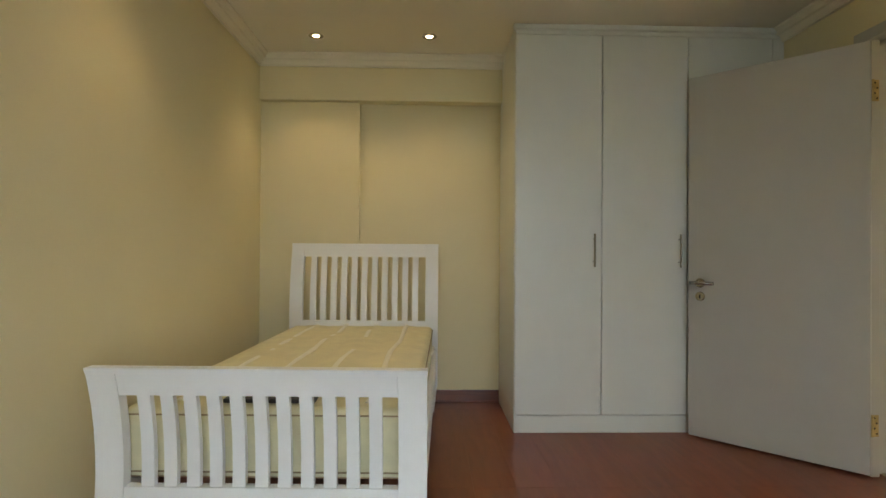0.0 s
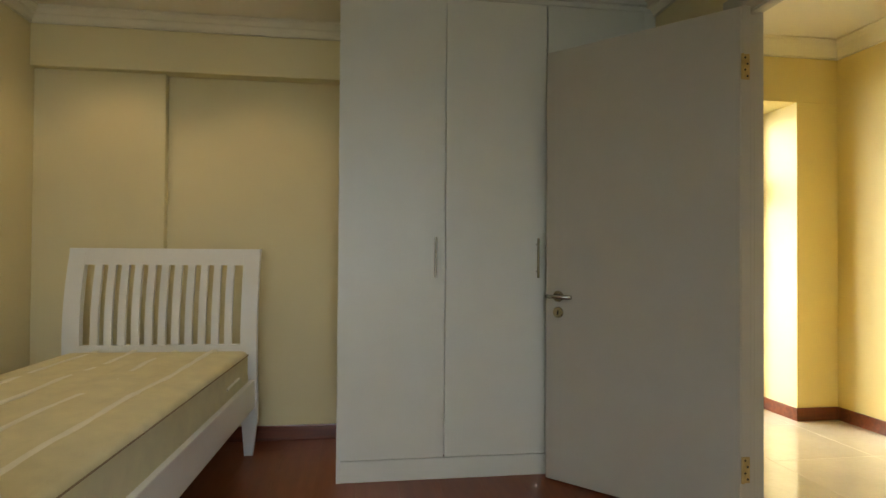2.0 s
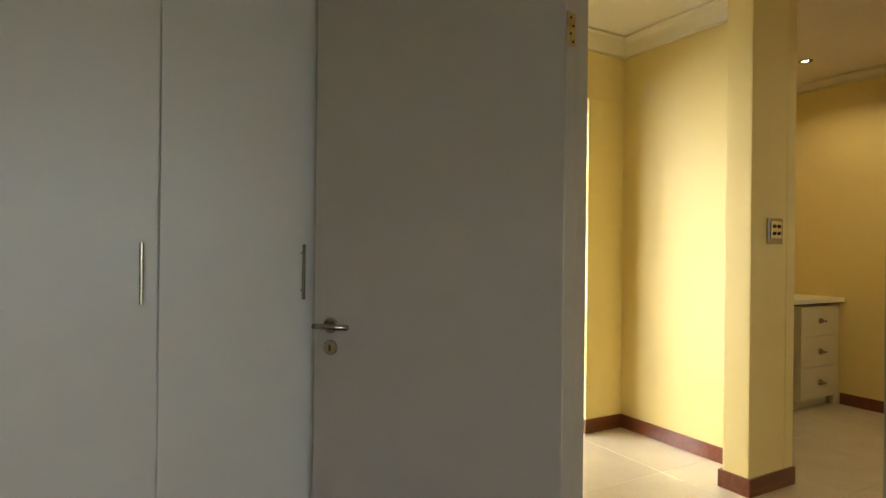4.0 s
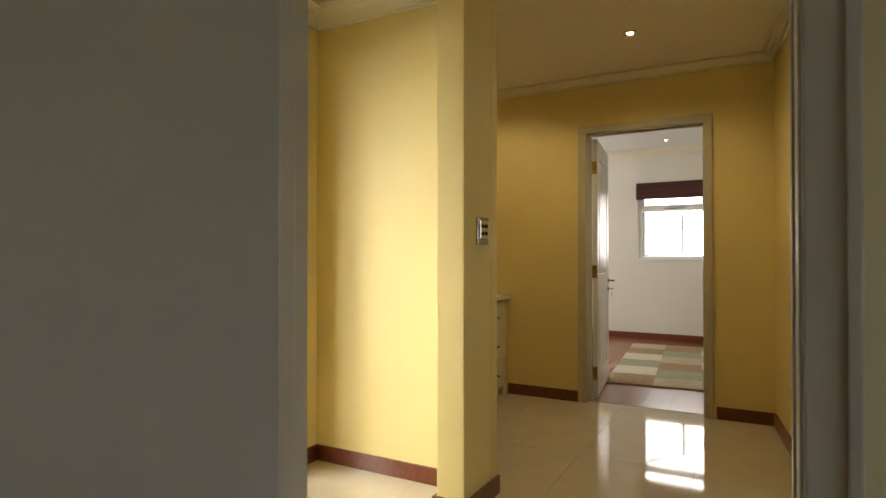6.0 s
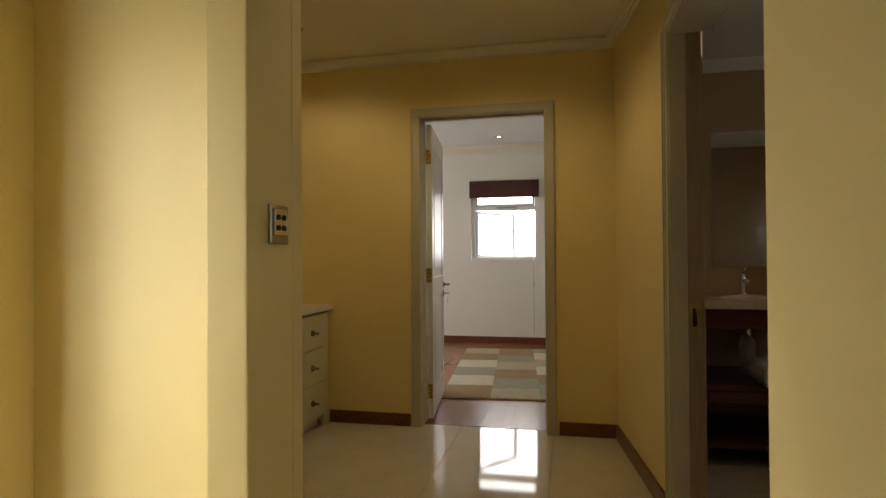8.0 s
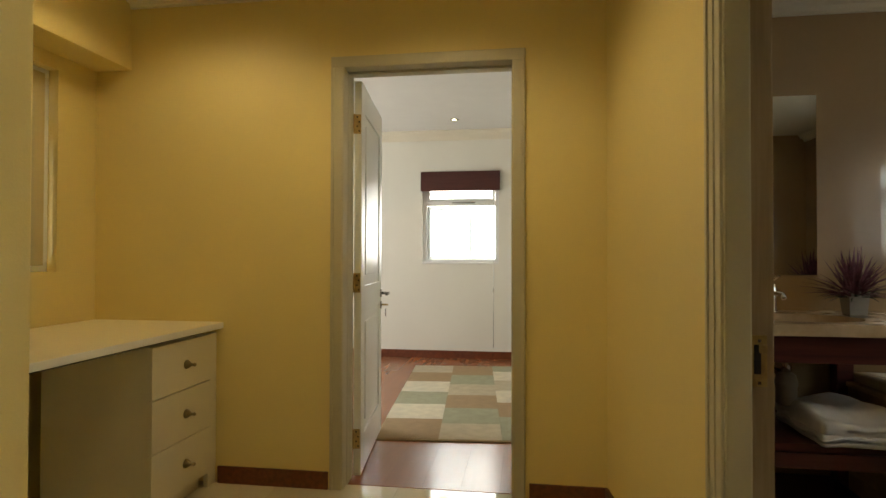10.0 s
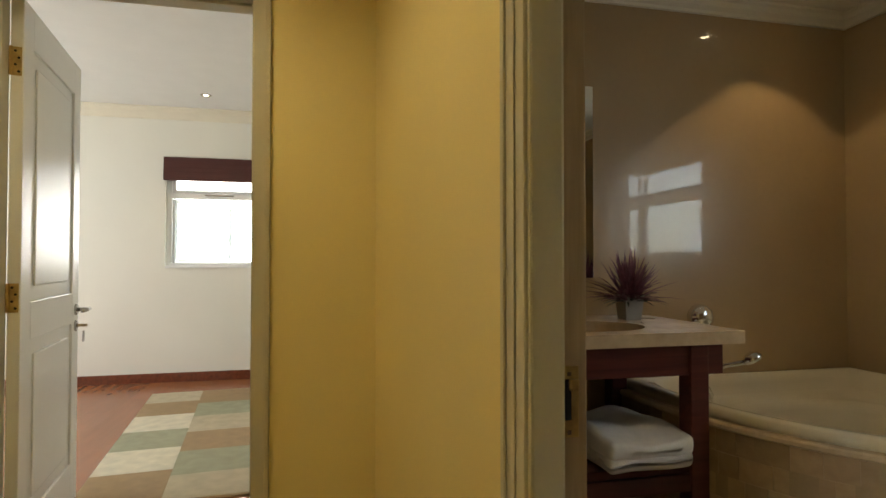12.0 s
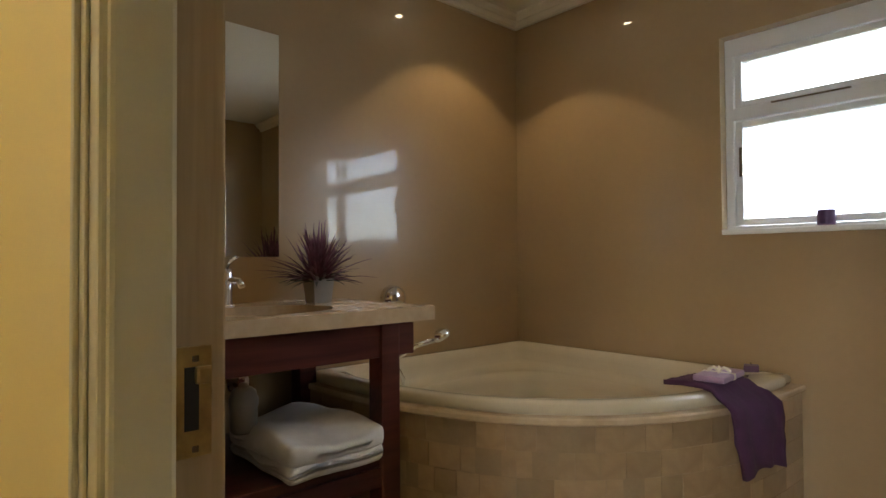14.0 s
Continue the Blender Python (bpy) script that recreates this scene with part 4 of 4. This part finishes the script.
# ---- bathroom things ----
def bath():
    t = thing("corner_bath", "ivory corner bath in a curved surround of tumbled stone tiles", "bath")
    L, n, E = 1.31, 2.6, 0.06
    cx, cy = XM - 0.58, YB + 0.58

    def outline(s, gap=0.0, m=72):
        pts = []
        for i in range(m + 1):
            a = math.pi / 2 * i / m
            u, v = math.cos(a) ** (2 / n) * L, math.sin(a) ** (2 / n) * L
            pts.append((XM - gap - u * (L + E) / L, YB + gap + v))
        pts += [(XM - gap, YB + gap + L * (1 - k / 14)) for k in range(1, 14)]
        pts += [(XM - gap - (L + E) * k / 14, YB + gap) for k in range(0, 14)]
        return [(cx + (px - cx) * s, cy + (py - cy) * s) for px, py in pts]

    def soft(s, r, f=0.5):
        """The outline pulled towards a rounder basin shape."""
        out = []
        for px, py in outline(s):
            dx, dy = px - cx, py - cy
            d = math.hypot(dx, dy)
            lim = r
            k = min(1.0, lim / d) if d else 1
            out.append((cx + dx * (1 - f + f * k), cy + dy * (1 - f + f * k)))
        return out

    def loft(rings, cap=False):
        bm = bmesh.new()
        vs = [[bm.verts.new((x, y, z)) for x, y in pts] for pts, z in rings]
        for a, b in zip(vs, vs[1:]):
            k = len(a)
            for i in range(k):
                bm.faces.new((a[i], a[(i + 1) % k], b[(i + 1) % k], b[i]))
        if cap:
            bm.faces.new(vs[-1])
        return bm
    part("surround_core", loft([(outline(0.9845), 0.0), (outline(0.9845), 0.548), (outline(0.9), 0.548)]), BATHGROUT, t)
    part("ledge", loft([(outline(0.97), 0.549), (outline(0.995), 0.549), (outline(1.0), 0.554), (outline(1.0), 0.566), (outline(0.994), 0.572), (outline(0.9), 0.572)]), MARBLE, t, "pale stone ledge round the bath")
    part("tub", loft([(outline(0.945), 0.5725), (outline(0.952), 0.585), (outline(0.948), 0.602), (outline(0.935), 0.610), (outline(0.88), 0.612), (soft(0.86, 0.70), 0.606), (soft(0.835, 0.66), 0.57), (soft(0.82, 0.64), 0.53), (soft(0.80, 0.62), 0.512), (soft(0.72, 0.46, 0.8), 0.502), (soft(0.70, 0.44, 0.9), 0.494), (soft(0.68, 0.42, 0.9), 0.46), (soft(0.62, 0.36, 0.9), 0.25), (soft(0.55, 0.32, 0.9), 0.20), (soft(0.3, 0.2), 0.19)], True), ACRYLIC, t, "glossy ivory acrylic tub", smooth=True)
    # rows of small stone tiles round the curved front
    pts = outline(0.985)[:73]
    cum = [0.0]
    for a, b in zip(pts, pts[1:]):
        cum.append(cum[-1] + math.hypot(b[0] - a[0], b[1] - a[1]))

    def along(s):
        for i in range(len(cum) - 1):
            if s <= cum[i + 1]:
                f = (s - cum[i]) / max(1e-9, cum[i + 1] - cum[i])
                return (pts[i][0] + (pts[i + 1][0] - pts[i][0]) * f, pts[i][1] + (pts[i + 1][1] - pts[i][1]) * f)
        return pts[-1]
    rnd = random.Random(3)
    th = 0.0775
    for r in range(7):
        z0 = 0.5475 - (r + 1) * th
        s = 0.002
        while s < cum[-1] - 0.03:
            wide = min(rnd.choice((0.075, 0.09, 0.11, 0.15, 0.17)), cum[-1] - s)
            p, q = along(s + 0.0005), along(s + wide - 0.0005)
            d = Vector((q[0] - p[0], q[1] - p[1], 0))
            ln = d.length
            bm = box(-ln / 2, ln / 2, -0.003, 0.0022 + 0.001 * rnd.random(), 0.0004, th - 0.0004, 0.0008, seg=1)
            o = part("tile", bm, BATHTILE, t)
            o.matrix_local = Matrix.Translation(((p[0] + q[0]) / 2, (p[1] + q[1]) / 2, z0)) @ Matrix.Rotation(math.atan2(d.y, d.x), 4, "Z")
            s += wide


bath()


def vanity():
    x0, y0 = 5.615, 1.06
    t = thing("vanity_table", "dark mahogany washstand frame with a low open shelf", "washstand")
    for x in (x0 + 0.05, XM - 0.05):
        for y in (1.23, 1.95):
            part("leg", box(x - 0.035, x + 0.035, y - 0.035, y + 0.035, 0.0, 0.838, 0.004), MAHOGANY, t)
    part("front_apron", box(x0 + 0.025, x0 + 0.05, 1.13, 1.915, 0.735, 0.838, 0.003), MAHOGANY, t)
    part("side_apron", box(x0 + 0.0505, XM - 0.02, 1.13, 1.155, 0.735, 0.838, 0.003), MAHOGANY, t)
    part("shelf", box(x0 + 0.03, XM - 0.02, 1.20, 1.98, 0.40, 0.43, 0.004), MAHOGANY, t)
    part("shelf_rail", box(x0 + 0.02, x0 + 0.045, 1.266, 1.914, 0.34, 0.399, 0.003), MAHOGANY, t)
    part("lower_shelf", box(x0 + 0.03, XM - 0.02, 1.266, 1.914, 0.09, 0.12, 0.004), MAHOGANY, t)
    t = thing("washbasin", "travertine washstand top with a sunken oval basin", "basin top")
    # slab with an oval hole
    bx, by, rx, ry, N = 5.87, 1.53, 0.175, 0.215, 48
    bm = bmesh.new()
    out, inn, inl, outl = [], [], [], []
    X0, X1, Y0, Y1 = x0, XM - 0.002, y0, 2.018
    for k in range(N):
        a = 2 * math.pi * k / N
        c, s = math.cos(a), math.sin(a)
        sc = min((X1 - bx) / c if c > 0 else (X0 - bx) / c if c < 0 else 9, (Y1 - by) / s if s > 1e-9 else (Y0 - by) / s if s < -1e-9 else 9)
        out.append((bx + c * sc, by + s * sc))
        inn.append((bx + rx * c, by + ry * s))
    for cornerpt in ((X0, Y0), (X1, Y0), (X0, Y1), (X1, Y1)):
        i = min(range(N), key=lambda k: (out[k][0] - cornerpt[0]) ** 2 + (out[k][1] - cornerpt[1]) ** 2)
        out[i] = cornerpt
    rings = [[bm.verts.new((x, y, z)) for x, y in p] for p, z in ((inn, 0.845), (out, 0.84), (out, 0.885), (inn, 0.885))]
    for a, b in zip(rings, rings[1:] + rings[:1]):
        for k in range(N):
            bm.faces.new((a[k], a[(k + 1) % N], b[(k + 1) % N], b[k]))
    part("slab", bm, MARBLE, t)
    bm = bmesh.new()
    rings = [[bm.verts.new((bx + rx * s * math.cos(2 * math.pi * k / N), by + ry * s * math.sin(2 * math.pi * k / N), z)) for k in range(N)] for s, z in ((1.03, 0.838), (0.99, 0.83), (0.93, 0.79), (0.75, 0.755), (0.4, 0.74), (0.08, 0.738))]
    for a, b in zip(rings, rings[1:]):
        for k in range(N):
            bm.faces.new((a[k], a[(k + 1) % N], b[(k + 1) % N], b[k]))
    bm.faces.new(rings[-1])
    part("basin", bm, HONEY, t, "honey brown stone bowl", smooth=True)
    t = thing("basin_tap", "small chrome mixer tap behind the basin", "tap", pose(6.13, 1.55, 0.885))
    part("body", lathe([(0, 0), (0.026, 0), (0.026, 0.006), (0.019, 0.012), (0.019, 0.11), (0.016, 0.125), (0, 0.128)], 20), CHROME, t, smooth=True)
    part("spout", tube([(0, 0, 0.075), (-0.05, 0, 0.09), (-0.11, 0, 0.085), (-0.125, 0, 0.07)], 0.011, 12), CHROME, t, smooth=True)
    part("lever", tube([(0, 0, 0.128), (-0.02, 0, 0.15), (-0.075, 0, 0.165)], 0.006, 10), CHROME, t, smooth=True)
    t = thing("basin_trap", "chrome bottle trap under the basin", "waste trap", pose(5.87, 1.60, 0.0))
    part("tailpipe", tube([(0, 0, 0.742), (0, 0, 0.655)], 0.018, 12), CHROME, t, smooth=True)
    part("bottle", lathe([(0, 0.525), (0.034, 0.525), (0.04, 0.535), (0.04, 0.60), (0.043, 0.605), (0.043, 0.625), (0.04, 0.63), (0.036, 0.648), (0.018, 0.66), (0, 0.66)], 18), POT, t, smooth=True)
    part("outlet", tube([(0.02, 0, 0.645), (0.12, 0, 0.645), (0.368, 0, 0.645)], 0.015, 12), CHROME, t, smooth=True)


vanity()
tagged(link("mirror", box(XM - 0.008, XM - 0.001, 1.31, 1.70, 1.052, 1.905, 0.0015), MIRROR), "frameless rectangular wall mirror above the washstand", "mirror")


def towels():
    t = thing("folded_towel", "folded thick white bath towel on the washstand shelf", "towel", pose(5.795, 1.435, 0.431, 0, 0, 2))
    for i, (w, d, z0, z1) in enumerate(((0.20, 0.162, 0.0, 0.05), (0.192, 0.165, 0.04, 0.11))):
        bm = box(-w, w, -d, d, z0, z1, 0.03, seg=5)
        bmesh.ops.subdivide_edges(bm, edges=[e for e in bm.edges if e.calc_length() > 0.15], cuts=12, use_grid_fill=True)
        for v in bm.verts:
            k = noise.noise((v.co.x * 6 + i * 9, v.co.y * 6, v.co.z * 4))
            v.co.z = max(z0 * 0.95, v.co.z + 0.034 * k * (1 if v.co.z > (z0 + z1) / 2 else 0.2))
            v.co.x += 0.016 * k + 0.006 * noise.noise((v.co.x * 22, v.co.y * 16, i))
            v.co.z += 0.006 * abs(noise.noise((v.co.x * 18, v.co.y * 26, 4 + i))) * (1 if v.co.z > z0 + 0.02 else 0)
            v.co.y += 0.01 * noise.noise((v.co.y * 5, v.co.x * 7, 3 + i))
        part("fold", bm, TOWEL, t, smooth=True)


towels()


def plant():
    t = thing("potted_plant", "spiky purple plant in a small square grey pot", "plant", Matrix.Translation((6.05, 1.245, 0.885)) @ Matrix.Scale(1.2, 4))
    bm = bmesh.new()
    v = [bm.verts.new((a * s, b * s, z)) for z, s in ((0, 0.028), (0.085, 0.036), (0.085, 0.031), (0.055, 0.029)) for a, b in ((-1, -1), (1, -1), (1, 1), (-1, 1))]
    for r in range(3):
        for k in range(4):
            bm.faces.new((v[r * 4 + k], v[r * 4 + (k + 1) % 4], v[r * 4 + 4 + (k + 1) % 4], v[r * 4 + 4 + k]))
    bm.faces.new(v[:4])
    bm.faces.new(v[12:])
    part("pot", bm, POT, t)
    rnd = random.Random(11)
    for nm, count, material in (("foliage", 190, LEAFP), ("lower_foliage", 36, LEAFG)):
        bm = bmesh.new()
        for i in range(count):
            a = rnd.uniform(0, 2 * math.pi)
            tilt = rnd.uniform(0.03, 1.25) if nm == "foliage" else rnd.uniform(0.7, 1.3)
            ln = rnd.uniform(0.11, 0.20) if nm == "foliage" else rnd.uniform(0.08, 0.14)
            d = Vector((math.cos(a) * math.sin(tilt), math.sin(a) * math.sin(tilt), math.cos(tilt)))
            side = d.cross(Vector((0, 0, 1)))
            side = side.normalized() if side.length > 0.01 else Vector((1, 0, 0))
            p0 = Vector((rnd.uniform(-0.02, 0.02), rnd.uniform(-0.02, 0.02), 0.06))
            rows = []
            for k in range(5):
                u = k / 4
                c = p0 + d * ln * u + Vector((0, 0, -0.05 * u * u * math.sin(tilt)))
                hw = 0.006 * (1 - u) ** 0.6 + 0.0006
                rows.append((bm.verts.new(c - side * hw), bm.verts.new(c + d.cross(side) * hw * 0.5), bm.verts.new(c + side * hw)))
            for r, q in zip(rows, rows[1:]):
                bm.faces.new((r[0], r[1], q[1], q[0]))
                bm.faces.new((r[1], r[2], q[2], q[1]))
        o = part(nm, bm, material, t)
        o["kind"] = "stuff"


plant()


def bath_fittings():
    t = thing("bath_mixer", "chrome wall mixer dome above the bath", "bath mixer", pose(XM - 0.001, 0.775, 0.868, 0, -90))
    part("dome", lathe([(0, 0.06), (0.03, 0.056), (0.052, 0.042), (0.06, 0.015), (0.06, 0), (0, 0)], 28), CHROME, t, smooth=True)
    t = thing("hand_shower", "chrome hand shower on a cradle at the bath's edge", "hand shower")
    part("base", lathe([(0, 0), (0.024, 0), (0.024, 0.01), (0.012, 0.02), (0.012, 0.06), (0, 0.062)], 16, at=(5.86, 1.09, 0.572)), CHROME, t, smooth=True)
    part("handle", tube([(5.86, 1.09, 0.62), (5.83, 1.05, 0.69), (5.79, 1.0, 0.73), (5.74, 0.95, 0.75)], 0.010, 12), CHROME, t, smooth=True)
    bm = lathe([(0, 0), (0.028, 0), (0.034, 0.01), (0.028, 0.026), (0.012, 0.036), (0, 0.036)], 20)
    bm.transform(look((5.72, 0.93, 0.755), (5.70, 0.90, 0.70)))
    part("spray_head", bm, CHROME, t, smooth=True)
    part("hose", tube([(5.86, 1.07, 0.66), (5.845, 1.035, 0.64), (5.85, 1.01, 0.605), (5.87, 1.0, 0.58)], 0.006, 8), CHROME, t, smooth=True)
    t = thing("bath_candle", "small purple cube candle on the bath rim", "candle", pose(5.03, -0.01, 0.5725, 0, 0, 20))
    part("wax", box(-0.026, 0.026, -0.026, 0.026, 0, 0.06, 0.005), CANDLE, t)
    part("wick", tube([(0, 0, 0.06), (0.002, 0, 0.07)], 0.0015, 6), DARK, t)
    t = thing("window_candle", "purple pillar candle on the bathroom window sill", "candle", pose(4.80, YB - 0.02, 1.153) @ Matrix.Scale(0.8, 4))
    part("wax", lathe([(0, 0), (0.034, 0), (0.036, 0.004), (0.036, 0.066), (0.032, 0.07), (0.015, 0.066), (0, 0.065)], 24), CANDLE, t, smooth=False)
    part("wick", tube([(0, 0, 0.065), (0.002, 0, 0.078)], 0.0015, 6), DARK, t)


bath_fittings()


def hand_towel():
    t = thing("hand_towel", "purple hand towel draped over the bath edge", "towel")
    # a cloth strip over the rim, running outwards at one place of the curve
    o = Vector((4.985, 0.36, 0))
    out = Vector((-0.97, 0.13, 0)).normalized()
    side = Vector((-out.y, out.x, 0))
    path = [(-0.13, 0.616), (-0.07, 0.622), (0.0, 0.622), (0.03, 0.616), (0.055, 0.596), (0.085, 0.586), (0.104, 0.572), (0.112, 0.52), (0.114, 0.48), (0.116, 0.45), (0.118, 0.42), (0.12, 0.39)]
    bm = bmesh.new()
    top, bot = [], []
    n = 20
    for i, (d, z) in enumerate(path):
        ra, rb = [], []
        for k in range(n + 1):
            u = k / n * 2 - 1
            w = 0.122 - 0.012 * math.sin(i * 0.7)
            wob = 0.008 * math.sin(u * 7 + 0.4) * (i / len(path)) + 0.006 * noise.noise((u * 3, i * 0.7, 1))
            p = o + out * (d + wob + 0.004) + side * (u * w - 0.012 + 0.008 * i / 9) + Vector((0, 0, z + 0.004 * noise.noise((u * 4, i, 5)) - (0.02 * u * u if i == 11 else 0)))
            ra.append(bm.verts.new(p))
            rb.append(bm.verts.new(p + (Vector((0, 0, 0.016)) if i < 6 else out * 0.015)))
        top.append(ra)
        bot.append(rb)
    for g in (top, bot):
        for a, b in zip(g, g[1:]):
            for k in range(n):
                bm.faces.new((a[k], a[k + 1], b[k + 1], b[k]))
    for k in range(n):
        bm.faces.new((top[0][k], top[0][k + 1], bot[0][k + 1], bot[0][k]))
        bm.faces.new((top[-1][k], top[-1][k + 1], bot[-1][k + 1], bot[-1][k]))
    for a, b, c, d in zip(top, top[1:], bot, bot[1:]):
        bm.faces.new((a[0], b[0], d[0], c[0]))
        bm.faces.new((a[-1], b[-1], d[-1], c[-1]))
    part("cloth", bm, PURPLE, t, smooth=True)
    g = thing("soap_pack", "lilac wrapped soap pack with a silver ribbon bow", "soap pack", Matrix.Translation(o - out * 0.01 + Vector((0, 0, 0.64))) @ Matrix.Rotation(math.atan2(side.y, side.x) + 0.2, 4, "Z"))
    part("pack", box(-0.10, 0.10, -0.05, 0.05, 0, 0.02, 0.008), LILAC, g)
    bm = box(-0.008, 0.008, -0.051, 0.051, -0.0005, 0.0212, 0.002)
    part("ribbon", bm, BAND, g)
    for k in range(6):
        a = k * math.pi / 3 + 0.3
        part("bow_loop", tube([(0, 0, 0.021), (0.018 * math.cos(a), 0.018 * math.sin(a), 0.036), (0.04 * math.cos(a), 0.04 * math.sin(a), 0.024)], 0.0035, 6), BAND, g)


hand_towel()


# ---- floor pieces ----
def lay(parent, name, material, x0, x1, y0, y1, w, d, gap, thick, top=0.0, stagger=0.0, along="x", holes=()):
    """Flat pieces over a rectangle, each an object; alike pieces share a mesh."""
    cache = {}
    j, y = 0, y0
    while y < y1 - 1e-4:
        ye = min(y + d, y1)
        x = x0 - (stagger * w * (j % 3) if stagger else 0)
        while x < x1 - 1e-4:
            a, b = max(x, x0), min(x + w, x1)
            if b - a > 0.01:
                key = (round(b - a, 3), round(ye - y, 3))
                if key not in cache:
                    bm = box(0, b - a - gap, 0, ye - y - gap, -thick, 0.0, 0.0012 if gap > 0.0005 else 0.0003, seg=1)
                    me = bpy.data.meshes.new(name)
                    bmesh.ops.recalc_face_normals(bm, faces=bm.faces)
                    bm.to_mesh(me)
                    bm.free()
                    me.materials.append(material)
                    cache[key] = me
                o = new(name, cache[key])
                o.location = (a, y, top)
                o.parent = parent
            x += w
        y += d
        j += 1


F = bpy.data.objects
lay(F["floor_hall"], "tile", TILE, XW0 + 0.07, XE + 0.075, 2.095, YN + 0.02, 0.598, 0.598, 0.001, 0.007, 0.0005)
lay(F["floor_bath"], "tile", BATHFLOOR, XBW, XM, YB, 2.094, 0.33, 0.33, 0.004, 0.007, 0.0)
lay(F["floor_bedroom"], "plank", BEDFLOOR, -0.79, XW0 + 0.069, -0.75, 4.55, 0.192, 1.28, 0.0002, 0.011, 0.0)
lay(F["floor_far"], "plank", FARFLOOR, XE + 0.076, XF, 2.22, 6.2, 1.28, 0.192, 0.0002, 0.011, 0.0, stagger=0.33)
